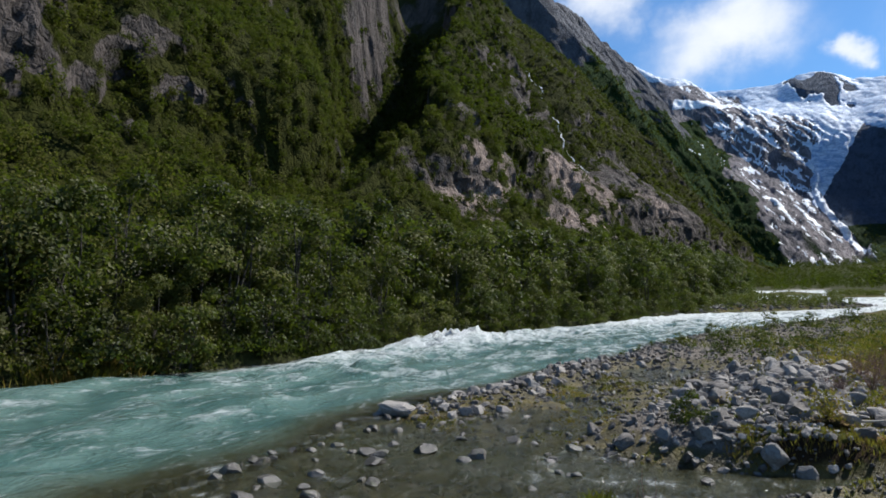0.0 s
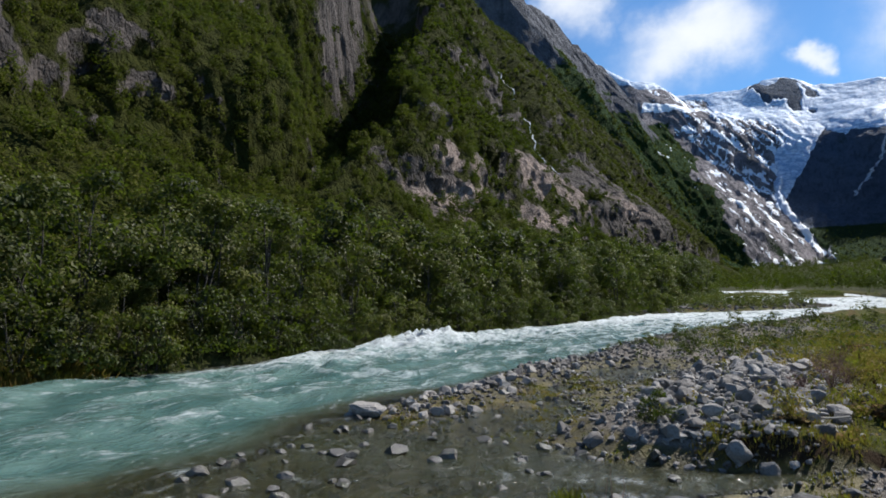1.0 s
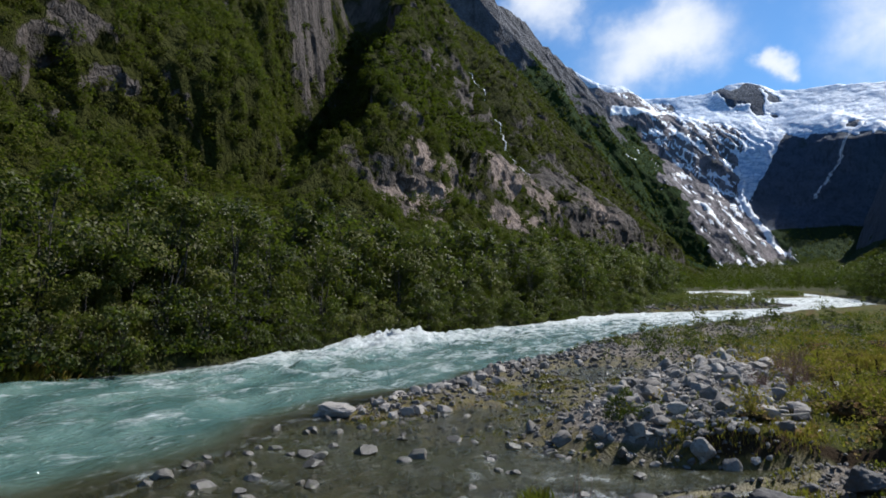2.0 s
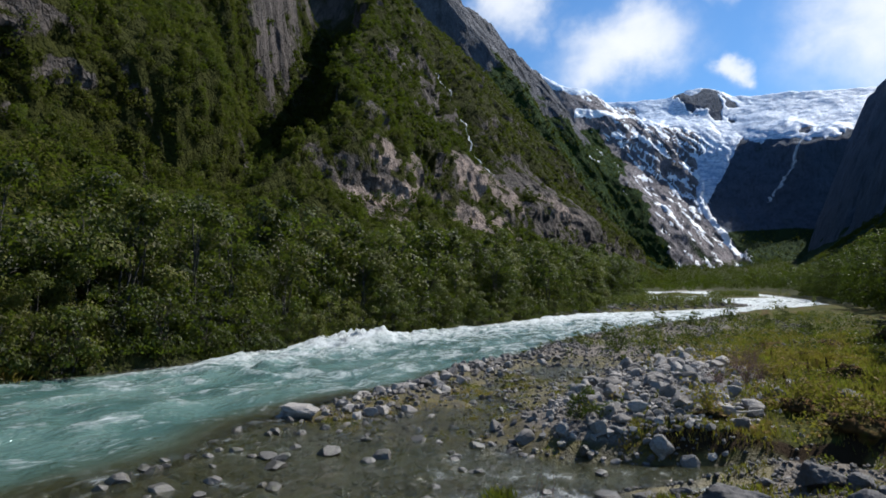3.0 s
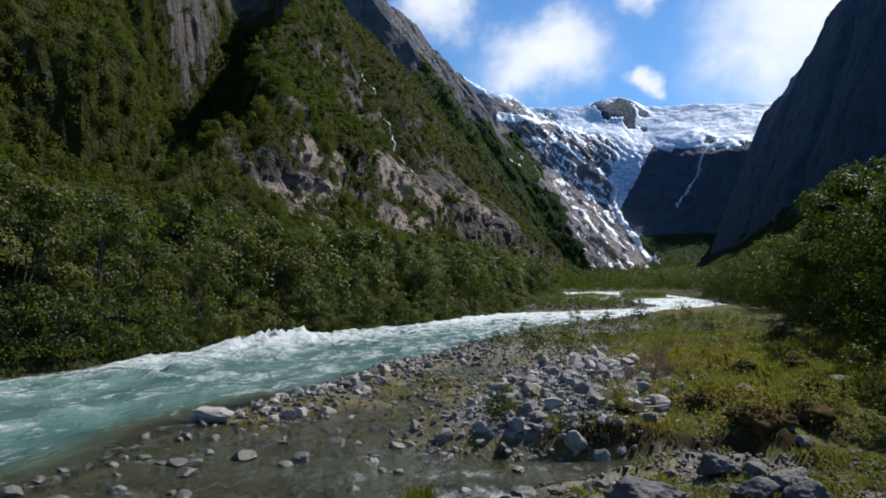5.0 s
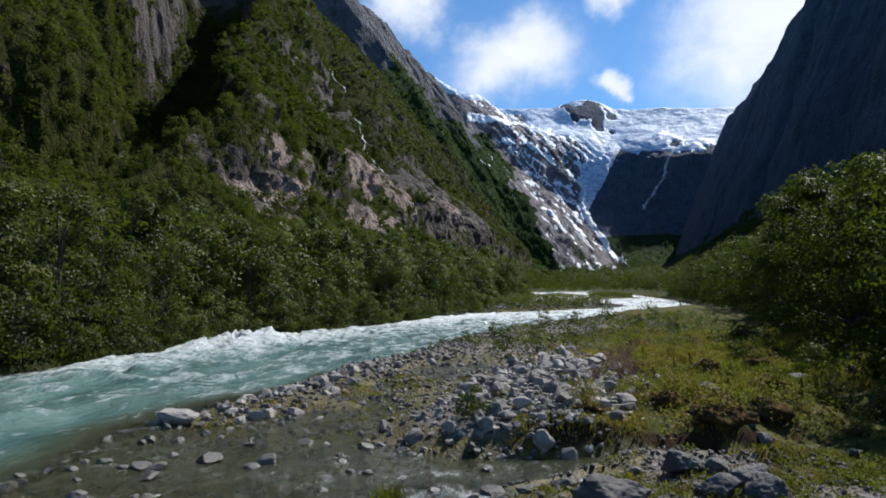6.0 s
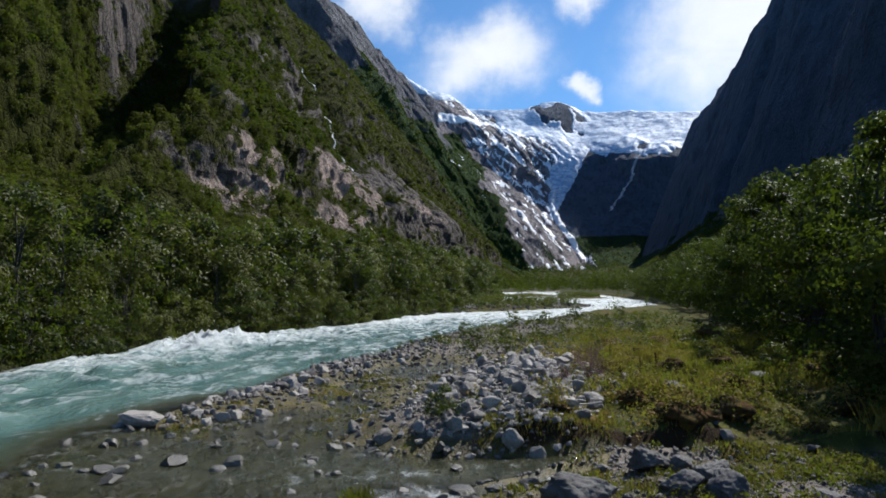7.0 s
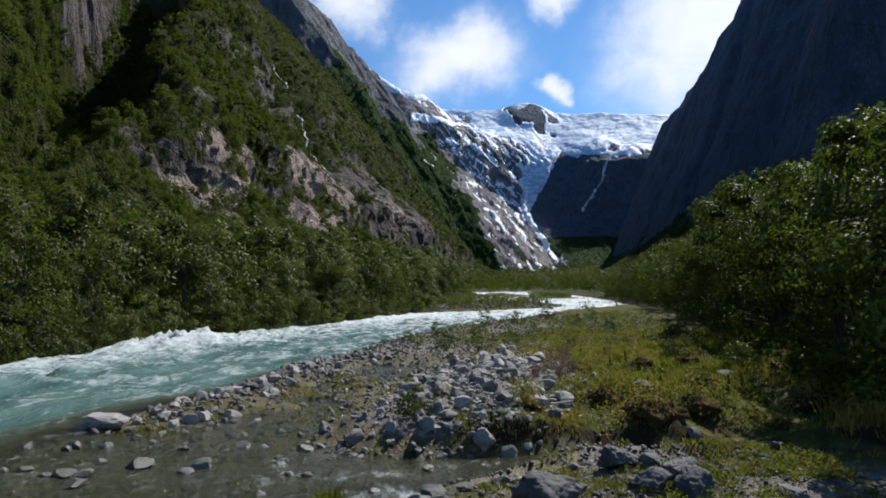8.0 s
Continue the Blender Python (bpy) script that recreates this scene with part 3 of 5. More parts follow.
def wall(y0, y1, steps, foot_y, foot_x, profile, side, bulge, seed, gullies=(), ups=150, rib=60.0, finer=0.0, blocks=(), spurs=(), flutes=0.0, chasms=()):
    """A valley wall that runs along the valley: a profile of (distance from the foot, height), ribbed, cracked and cut by gullies.
    side: -1 on one side, 1 on the other. Returns the sheet's places and its height above the foot."""
    q = np.linspace(0, 1, steps)
    ys, us = y0 + (y1 - y0) * ((1 - finer) * q + finer * q ** 2.2), np.linspace(0, 1, ups)
    pd, ph = np.array([p[0] for p in profile], float), np.array([p[1] for p in profile], float)
    arc = np.concatenate([[0], np.cumsum(np.hypot(np.diff(pd), np.diff(ph)))])
    U, V = np.meshgrid(us ** 1.25, ys)
    off, high = np.interp(U, arc / arc[-1], pd), np.interp(U, arc / arc[-1], ph)
    V = V + np.zeros_like(U)
    shift = bulge * (fbm(V / rib, high / (rib * 2.2), octaves=5, seed=seed, gain=0.52)) * smooth(high / 25)
    shift = shift + bulge * (0.08 if flutes else 0.35) * np.abs(fbm(V / (rib * 0.3), high / (rib * 0.35), octaves=3, seed=seed + 5)) * smooth(high / 30)
    steps_h = lump(high / 16.0 + 1.2 * lump(V / 70, high / 90, seed=seed + 9), V / 90, seed=seed + 8)
    shift = shift + bulge * (0.07 if flutes else 0.22) * steps_h * smooth(high / 25)
    for gy0, lean, width, depth, start in gullies:
        mid = gy0 + lean * high + 5 * lump(high / 25, gy0, seed=seed + 3)
        shift = shift + depth * np.exp(-(np.abs(V - mid) / width) ** 3.0) * smooth((high - start) / 35)
    for py, ph, ry, rh in blocks:
        d = np.sqrt(((V - py) / ry) ** 2 + ((high - ph) / rh) ** 2)
        face = fbm(V / 7, high / 26, octaves=3, seed=seed + 14) + 0.6 * np.abs(lump(V / 3.2, high / 20, seed=seed + 15))
        col = V / 4.2 + 0.9 * lump(high / 9, V / 30, seed=seed + 16)
        row = high / 9.0 + 0.8 * lump(V / 8, high / 30, seed=seed + 17) + grain(np.floor(col), np.floor(col), np.floor(col), seed)
        joint = grain(np.floor(col), np.floor(row), np.floor(col * 0), seed + 18) + 0.5 * grain(np.floor(col * 2.3), np.floor(row * 2.1), np.floor(col * 0), seed + 19)
        shift = shift + smooth((1.3 - d) / 0.5) * (bulge * 0.11 * face - 0.14 * bulge + np.where(V < 170, 2.6, 1.1) * (joint - 0.75))
    for sy, lean, out, run, start in spurs:
        mid = sy + lean * high + 4 * lump(high / 20, sy, seed=seed + 4) + 3 * lump(high / 7, sy + 2, seed=seed + 6)
        shift = shift - out * smooth((V - mid) / 11 + 0.5) * smooth((mid + run - V) / (run * 0.8)) * smooth((high - start) / 45)
    if flutes:
        shift = shift + flutes * (np.abs(lump(V / 38 + 0.4 * lump(high / 60, V / 90), high / 420, seed=seed + 21)) + 0.6 * np.abs(lump(V / 15, high / 240, seed=seed + 22))) * smooth(high / 60)
    x = side * (np.abs(np.interp(V, foot_y, foot_x)) + off + shift)
    drop = 0 * high
    for cy, lean, width, grow, depth in chasms:
        mid = cy + lean * high + 6 * lump(high / 18, cy, seed=seed + 31) + 3 * lump(high / 6, cy, seed=seed + 32)
        over = np.maximum(high - 60, 0)
        drop = drop + (depth + 0.25 * over) * np.exp(-(np.abs(V - mid) / (width + grow * over)) ** 4) * smooth((high - 32) / 22)
    return np.stack([x, V, high - drop + fall(V) - 2], -1), high


def cliffs(P, high, patches, seed, bias):
    """How bare of growth the wall is: steep places, and the bare patches of (y, height, half length, half height)."""
    nz = np.abs(outward(P)[..., 2])
    rock = 0.5 + (bias - nz) * 1.6 + 0.25 * fbm(P[..., 1] / 40, P[..., 2] / 30, P[..., 0] / 40, octaves=4, seed=seed)
    for py, ph, ry, rh in patches:
        d = np.sqrt(((P[..., 1] - py) / ry) ** 2 + ((high - ph) / rh) ** 2) + 0.75 * fbm(P[..., 1] / 13, high / 8, octaves=4, seed=seed + 2)
        rock = rock + 0.9 * smooth((1.25 - d) / 0.5)
    return rock


def taper(y, lo, hi, run_lo, run_hi):
    return smooth((y - lo) / run_lo) * smooth((hi - y) / run_hi)


# the wooded, sunlit wall above the far bank
CHASMS = [(82, 1.22, 18, 0.12, 38)]
GULLIES = [(30, 0.6, 8, 20, 66), (330, 1.1, 10, 18, 40), (470, 0.7, 16, 22, 60), (640, 0.6, 18, 26, 60), (820, 0.5, 22, 30, 60), (1010, 0.4, 26, 34, 60)]
SPURS = [(98, 1.22, 22, 230, 20)]
BARE = [(58, 66, 8, 10), (52, 52, 4, 4), (84, 49, 4, 4), (108, 63, 13, 7), (126, 66, 8, 11), (127, 53, 7, 4), (195, 121, 18, 22), (180, 87, 4, 6)]
SLABS = [(214, 40, 16, 9), (228, 46, 24, 5), (222, 63, 12, 6), (246, 57, 13, 6), (226, 85, 16, 8), (486, 177, 50, 16), (382, 80, 28, 17), (500, 89, 52, 27), (626, 107, 71, 34), (633, 84, 80, 31), (719, 86, 64, 26), (373, 46, 66, 9), (553, 53, 44, 10), (814, 52, 63, 8)]
PINK = [(214, 40, 16, 9), (228, 46, 24, 5), (230, 60, 20, 8), (382, 80, 28, 17), (373, 46, 66, 9), (480, 85, 30, 18), (640, 84, 50, 14)]
P, high = wall(-60, 1330, 680, [-420, 300, 500, 700, 1330], [80, 80, 84, 80, 95],
               [(0, 0), (62, 44), (76, 82), (125, 128), (210, 250), (330, 400), (480, 560), (640, 590)], -1, 11.0, 11, GULLIES, 290, 58.0, 0.62, BARE + SLABS, SPURS, chasms=CHASMS)
P[..., 2] = P[..., 2] * (0.04 + 0.96 * taper(P[..., 1], -200, 1330, 120, 170))
wooded_rock = cliffs(P, high, BARE + SLABS, 60, 0.16) + 0.2 * smooth((P[..., 1] - 240) / 60) * smooth((lump(P[..., 1] / 45, high / 22, seed=66) + 0.5) / 0.8)
pink = np.zeros_like(high)
for py, ph, ry, rh in PINK:
    pink = np.maximum(pink, smooth(1.5 - np.sqrt(((P[..., 1] - py) / ry) ** 2 + ((high - ph) / rh) ** 2) + 0.4 * fbm(P[..., 1] / 10, high / 7, octaves=3, seed=64)))
wooded_rock = wooded_rock - 0.9 * np.exp(-((P[..., 1] - 54 - 1.22 * high) / 30) ** 2) * smooth((178 - high) / 30)
WOODED, WOODED_HIGH = P, high
tagged(new("mountain_wooded", build_mesh("mountain_wooded", P.reshape(-1, 3), grid_faces(*high.shape), [CLIFF], {"rock": wooded_rock, "pink": pink}, shade=False)),
       "steep sunlit mountainside of grey cliffs and green scrub", "mountain", kind="structure")

# the bare grey shoulder further up the valley, haze blue painted into its rock
P, high = wall(1150, 2750, 420, [1150, 2750], [125, 150], [(0, 0), (150, 130), (250, 330), (420, 640), (590, 890), (760, 950)], -1, 26, 71,
               [(1500, 0.2, 40, 40, 60), (1900, 0.15, 50, 40, 60), (2250, 0.1, 45, 40, 60)], 190, 190.0, flutes=17.0)
P[..., 2] = P[..., 2] * (0.04 + 0.96 * taper(P[..., 1], 1150, 3100, 300, 200))
bare = cliffs(P, high, [], 80, 0.55) + 0.5 * smooth((high - 560) / 150) - 0.95 * smooth((640 - high) / 160)
SHOULDER, SHOULDER_HIGH, shoulder_rock = P, high, bare
tagged(new("mountain_shoulder", build_mesh("mountain_shoulder", P.reshape(-1, 3), grid_faces(*high.shape), [HAZE_ROCK], {"rock": bare})),
       "bare grey ribbed mountain shoulder beside the glacier, tinted blue for haze", "mountain", kind="structure")

# the shaded wall across the valley, haze blue painted into its rock
P, high = wall(430, 2620, 300, [430, 2620], [60, 70], [(0, 0), (150, 115), (184, 220), (290, 495), (354, 640), (480, 690)], 1, 11, 91,
               [(850, 0.05, 130, 55, 70), (1150, 0.25, 45, 40, 120), (1700, 0.2, 50, 40, 120)], 150, 150.0, flutes=2.0)
P[..., 2] = P[..., 2] * (0.03 + 0.97 * taper(P[..., 1], 430, 2900, 170, 300))
bare = cliffs(P, high, [], 95, 0.5) + 0.4 * smooth((high - 130) / 60) - 0.5 * smooth((120 - high) / 60)
SHADED, SHADED_HIGH, shaded_rock = P, high, bare
tagged(new("mountain_shaded", build_mesh("mountain_shaded", P.reshape(-1, 3), grid_faces(*high.shape), [HAZE_SHADE_ROCK], {"rock": bare})),
       "steep mountain wall lying in its own shade, rock tinted blue for haze", "mountain", kind="structure")


# the head of the valley with its glacier
hx, hy = np.linspace(-1050, 760, 420), np.linspace(2000, 3700, 340)
X, Y = np.meshgrid(hx, hy)
warp = 40 * fbm(X / 260, Y / 260, octaves=4, seed=101)
line_x = np.interp(Y, [2000, 2450, 2700, 2900, 3000, 3700], [40, 6, -132, -49, -20, -20])
line_z = np.interp(Y + 0.3 * warp, [2000, 2350, 2450, 2700, 2900, 2960, 3250, 3700], [30, 90, 118, 336, 640, 700, 965, 990])
dx = X - line_x + 0.5 * warp
rise_l = np.interp(Y, [2200, 2450, 2800, 2960, 3100], [0.9, 0.8, 0.75, 0.25, 0.1])
ridge_l = np.interp(X, [-1050, -869, -657, -560, -450, -300], [1160, 1086, 995, 930, 820, 620]) - 0.95 * np.maximum(0, 2950 - Y)
face_r = np.interp(Y + warp, [2000, 2450, 2660, 2740, 2860, 2960, 3250, 3700], [60, 150, 205, 268, 600, 690, 965, 990])
z = np.where(dx < 0, np.maximum(line_z - rise_l * dx, ridge_l), line_z + np.minimum(2.4 * dx, np.maximum(face_r - line_z, 0)))
z = np.maximum(z, 120 + 1.5 * (X - 90 - 0.45 * np.maximum(0, 2950 - Y)) * (Y < 2900))
z = np.minimum(z, 932 - 0.09 * X + 0.03 * (Y - 3250) + 90 * smooth((-X - 700) / 200))
z = -30 + (z + 30) * smooth((Y - 2020) / 380 + 0.0004 * np.abs(X))
calm = (1 - 0.85 * smooth((z - 560 + 0.3 * X) / 160)) * (1 - 0.65 * smooth((dx - 10) / 40))
z = z + calm * (9 * fbm(X / 50, Y / 50, octaves=5, seed=103) + 20 * (1 - np.abs(fbm((X + z * 0.85) / 42, (X - z) / 190, Y / 160, octaves=5, seed=107, gain=0.6))))
z = z + (1 - calm) * (5 * fbm(X / 120, Y / 80, octaves=2, seed=105) + 1.8 * fbm(X / 34, Y / 16, octaves=3, seed=106))
z = z + 50 * np.exp(-(((X + 138) / 128) ** 2 + ((Y - 3165) / 95) ** 2) ** 2)
HEAD, HEAD_Z = np.stack([X, Y, z], -1), z
nunatak = smooth((1.2 - np.sqrt(((X + 138 + 0.35 * (Y - 3155)) / 128) ** 2 + ((Y - 3150) / 92) ** 2) + 0.3 * fbm(X / 60, Y / 50, octaves=3, seed=118)) / 0.35)
green_x = -400 + (510 - z) * 0.62 + 40 * fbm(X / 70, z / 70, octaves=4, seed=110)
bare = 0.8 + 0.3 * fbm(X / 90, Y / 90, octaves=3, seed=109) - 1.1 * smooth((green_x - X) / 45) * smooth((740 - z) / 60)
bare = bare - 1.2 * smooth((dx - 10) / 30) * smooth((250 - z) / 30)
head_rock = bare
wob = fbm(X / 90, z / 70, octaves=4, seed=117)
# Cliff past the valley line takes the darker rock, painting its shade.
tagged(new("mountain_head", build_mesh("mountain_head", HEAD.reshape(-1, 3), grid_faces(*X.shape), [HEAD_ROCK, HAZE_SHADE_ROCK], {"rock": bare}, slots=np.where((dx > 12 + 6 * wob) & (z < 660 + 20 * wob), 1, 0)[:-1, :-1].ravel())),
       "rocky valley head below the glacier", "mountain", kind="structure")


def sheet_over(P, mask, lift, ragged):
    """The faces of a gridded sheet where mask is high, lifted off it, as a closed skin with sunken rims."""
    f = grid_faces(*mask.shape)
    m = mask.ravel()
    keep = f[(m[f].max(1) > 0)]
    used, back_ix = np.unique(keep, return_inverse=True)
    up = np.clip(m[used], -1, 1)
    v = P.reshape(-1, 3)[used].copy()
    v[:, 2] += np.where(up > 0, lift * np.minimum(1, 0.35 + up * 2) + ragged * fbm(v[:, 0] / 38, v[:, 1] / 20, v[:, 2] / 30, octaves=3, seed=113), -3.0)
    return v, back_ix.reshape(keep.shape)


ice = (z - (np.interp(X, [-450, -250, 0, 150, 400], [840, 770, 700, 640, 640]) + 45 * wob)) / 90
tongue = (1 - np.abs(X - np.interp(z, [336, 660], [-128, -49]) + 9 * wob) / np.interp(z, [325, 420, 660, 740], [8, 34, 80, 130])) * smooth((z - 325) / 30) * smooth((760 - z) / 40)
ice = np.maximum(ice, tongue + 0.25 * wob * (tongue > 0))
ice = ice - 2.6 * nunatak
ice = ice - 1.5 * smooth((-X - 380) / 120) * smooth((990 - z) / 60)
v, f = sheet_over(HEAD, ice, 9, 0.9)
tagged(new("glacier", build_mesh("glacier", v, f, [ICE])), "blue-white crevassed glacier spilling over the valley head", "glacier", kind="structure")
# The outcrop wears the same blue-dark rock; its shade is in the colour.
v, f = sheet_over(HEAD, nunatak - 0.25, 5, 1.5)
tagged(new("rock_outcrop", build_mesh("rock_outcrop", v, f, [HAZE_SHADE_ROCK], {"rock": np.ones(len(v))})), "bare rock standing out of the glacier, shade put into its colour", "rock", kind="structure")
# Slanting streaks: snow, and sun glint on wet slabs painted white.
slant = fbm((X + z * 0.85) / 17, (X - z) / 90, Y / 200, octaves=5, seed=121, gain=0.72)
snow = (slant - 0.50 + 0.42 * smooth((X - green_x - 40) / 160) * smooth((z - 170) / 120)) * 1.2 - 0.75 * (1 - smooth((X - green_x) / 60)) - 2.2 * (1 - smooth((line_x + 60 - X) / 50)) - 1.5 * smooth((-620 - X) / 80)
snow = np.maximum(snow, 1.2 * smooth((z - 915 + 0.1 * X) / 60) * (0.6 + wob) * np.maximum(smooth((-X - 480) / 100), np.exp(-((X + 70) / 150) ** 2)) - 0.2)
snow = np.maximum(snow, (0.8 - np.abs((z - 815 - 0.12 * (X + 500) + 22 * wob) / 26)) * smooth((X + 640) / 60) * smooth((-330 - X) / 60)) - 3 * (ice > 0.05) - 3 * nunatak
snow = np.maximum(snow, 1.3 * np.exp(-((X - line_x + 4) / 17) ** 2) * smooth((Y - 2425) / 20) * smooth((2720 - Y) / 30) - 0.4)
v, f = sheet_over(HEAD, snow, 2.0, 0.6)
tagged(new("snowfield", build_mesh("snowfield", v, f, [SNOW_GLINT])), "white old snow patches and painted wet-slab glints on the far rock", "snow", kind="stuff")


def ribbon(name, P, path, width, label):
    """A thin waterfall that follows a wall's surface from place to place of its grid, standing a little off it."""
    mids = np.array([P[int(i), int(j)] for i, j in path])
    side = np.cross(np.gradient(mids, axis=0), (0.0, 0.0, 1.0))
    side /= np.linalg.norm(side, axis=1)[:, None] + 1e-9
    n = outward(P)
    off = np.array([n[int(i), int(j)] for i, j in path])
    off *= np.where(off[:, 2:] < 0, -1, 1)
    mids = mids + off * width * 1.6
    w_ = width * (0.6 + 0.5 * np.abs(lump(np.arange(len(mids)) * 0.4, 2.0)))[:, None]
    v = np.stack([mids - side * w_ / 2, mids + off * width * 0.15, mids + side * w_ / 2], 1).reshape(-1, 3)
    return tagged(new(name, build_mesh(name, v, grid_faces(len(mids), 3), [FALLING])), label, "waterfall")


def grid_path(P, high, stops, count):
    """The grid places along stops of (y, height)."""
    ys = P[:, 0, 1]
    k = np.linspace(0, len(stops) - 1, count)
    yy, hh = np.interp(k, range(len(stops)), [s_[0] for s_ in stops]), np.interp(k, range(len(stops)), [s_[1] for s_ in stops])
    yy = yy + 2.5 * lump(k * 2.2, 5.0)
    i = np.abs(ys[None] - yy[:, None]).argmin(1)
    return [(a, np.abs(high[a] - b).argmin()) for a, b in zip(i, hh)]


ribbon("waterfall", WOODED, grid_path(WOODED, WOODED_HIGH, [(612, 242), (596, 215), (575, 185), (555, 160), (530, 125), (505, 100)], 60), 1.8, "thin white waterfall running down the wooded cliff")
hi = [(np.abs(hy - b).argmin(), np.abs(hx - a).argmin()) for a, b in zip(np.linspace(318, 106, 50) + 10 * lump(np.linspace(0, 9, 50), 1.0), np.linspace(2885, 2695, 50))]
ribbon("waterfall", HEAD, hi, 17.0, "pale misty waterfall on the shaded cliff below the ice")


# ---- trees and shrubs ----
def crown_points(gen, height, radius, clumps, count, low=0.1, spread=0.5):
    """Clump centres and leaf places of an uneven crown."""
    zc = gen.uniform(low, 0.96, clumps)
    r = radius * np.sqrt(np.clip(1 - ((zc - 0.42) / 0.62) ** 2, 0.03, 1))
    a = gen.uniform(0, 2 * np.pi, clumps)
    rr = r * np.sqrt(gen.uniform(0.08, 1.0, clumps))
    c = np.stack([rr * np.cos(a), rr * np.sin(a), zc * height], 1)
    size = spread * gen.uniform(0.6, 1.35, clumps) * (1.1 - 0.35 * zc)
    pick = gen.integers(0, clumps, count)
    d = gen.normal(size=(count, 3))
    d *= gen.uniform(0.55, 1.05, (count, 1)) / np.linalg.norm(d, axis=1)[:, None]
    p = c[pick] + d * size[pick][:, None] * (1.25, 1.25, 0.75) - (0, 0, 1) * (size[pick] * (d[:, 0] ** 2 + d[:, 1] ** 2) * 0.5)[:, None]
    p[:, 2] = np.maximum(p[:, 2], 0.05)
    whole = p - (0, 0, 0.42 * height)
    whole /= np.linalg.norm(whole, axis=1)[:, None] + 1e-9
    out = 0.75 * d / (np.linalg.norm(d, axis=1)[:, None] + 1e-9) + 0.45 * whole
    return c, p, out


def make_tree(name, seed, height, radius, clumps, count, leaf, mat, stems=3, low=0.1, spread=0.5):
    """A many-stemmed alder or birch: an Empty at its foot, trunks, limbs and a crown of single leaves."""
    gen = np.random.default_rng(seed)
    tree = new(name)
    tree.empty_display_size = 0.3
    c, p, out = crown_points(gen, height, radius, clumps, count, low, spread)
    tops = []
    for s in range(stems):
        a = gen.uniform(0, 6.28)
        lean = radius * gen.uniform(0.15, 0.5)
        t = np.linspace(0, 1, 7)[:, None]
        path = np.array([[math.cos(a), math.sin(a), 0]]) * (0.1 + lean * t ** 1.4) + [[0, 0, height * gen.uniform(0.72, 0.92)]] * t + np.concatenate([[[0, 0, -0.3]], gen.normal(size=(6, 3)) * 0.07])
        tops.append(path)
        part("trunk", build_mesh("trunk", *tube(path, np.linspace(0.075, 0.016, 7) * height / 6.5, 7), [BARK]), tree)
    for k in range(0, clumps, max(1, clumps // 9)):
        path = tops[k % stems]
        d = np.abs(path[:, 2] - c[k, 2] * 0.72).argmin()
        a = path[d]
        t = np.linspace(0, 1, 4)[:, None]
        part("limb", build_mesh("limb", *tube(a + (c[k] - a) * t + np.array([[0, 0, 0.15]]) * np.sin(t * 3.1), np.linspace(0.026, 0.007, 4) * height / 6.5, 4), [BARK]), tree)
    part("crown", build_mesh("crown", *leaves(p, leaf, leaf * 0.66, gen, 0.35, out), [mat], shade=False), tree)
    return tree


def drop_tree(kind, x, y, scale, turn, group, label, category="tree"):
    z = level(x, y) - 0.05
    m = Matrix.Translation((x, y, z)) @ Matrix.Rotation(turn, 4, "Z")
    t = copy_thing(kind, m)
    t.scale = (scale * 1.0, scale * 1.0, scale)
    return tagged(t, label, category, group)


def hide_away(kinds):
    for k in kinds:
        for o in (*k.children_recursive, k):
            bpy.data.objects.remove(o)


gen = np.random.default_rng(3)
fine_trees = [make_tree("alder_tree", 30 + i, 6.8, 2.3, 19, 4600, 0.175, LEAF, 3, 0.1, 0.82) for i in range(4)]
plain_trees = [make_tree("alder_tree", 40 + i, 7.2, 2.5, 18, 2000, 0.27, LEAF, 2, 0.1, 0.86) for i in range(3)]
fine_shrubs = [make_tree("willow_shrub", 50 + i, 2.6, 1.5, 18, 1300, 0.165, LEAF, 4, 0.02, 0.42) for i in range(3)]
dark_trees = [make_tree("birch_tree", 60 + i, 8.4, 2.7, 24, 5200, 0.19, LEAF_RIGHT, 3, 0.05, 0.85) for i in range(4)]

dark_far = [make_tree("birch_tree", 70 + i, 8.4, 2.7, 34, 1900, 0.29, LEAF_RIGHT, 2, 0.03, 0.7) for i in range(3)]

y = -9.0
while y < 135:
    fine = y < 62
    x0 = float(left_bank(y))
    kind = fine_trees[gen.integers(4)] if fine else plain_trees[gen.integers(3)]
    for again in range(2):
        drop_tree(fine_shrubs[gen.integers(3)], x0 + 0.05 + gen.uniform(-0.6, 0.35), y + gen.uniform(-0.5, 0.5), gen.uniform(0.55, 1.15), gen.uniform(0, 6.3), "shrubs along the wooded bank", "green willow shrub leaning over the river bank", "shrub")
    drop_tree(kind, x0 - 2.6 + gen.uniform(-1.3, 1.3), y + gen.uniform(-0.8, 0.8), gen.uniform(0.5, 1.2), gen.uniform(0, 6.3), "trees along the wooded bank", "leafy green alder tree on the river bank")
    kind = fine_trees[gen.integers(4)] if y < 30 else plain_trees[gen.integers(3)]
    drop_tree(kind, x0 - 5.6 + gen.uniform(-0.9, 0.9), y + gen.uniform(-0.8, 0.8), gen.uniform(0.85, 1.45), gen.uniform(0, 6.3), "trees along the wooded bank", "tall leafy green alder tree behind the river bank")
    y += gen.uniform(1.9, 2.8) if fine else gen.uniform(2.4, 3.4)

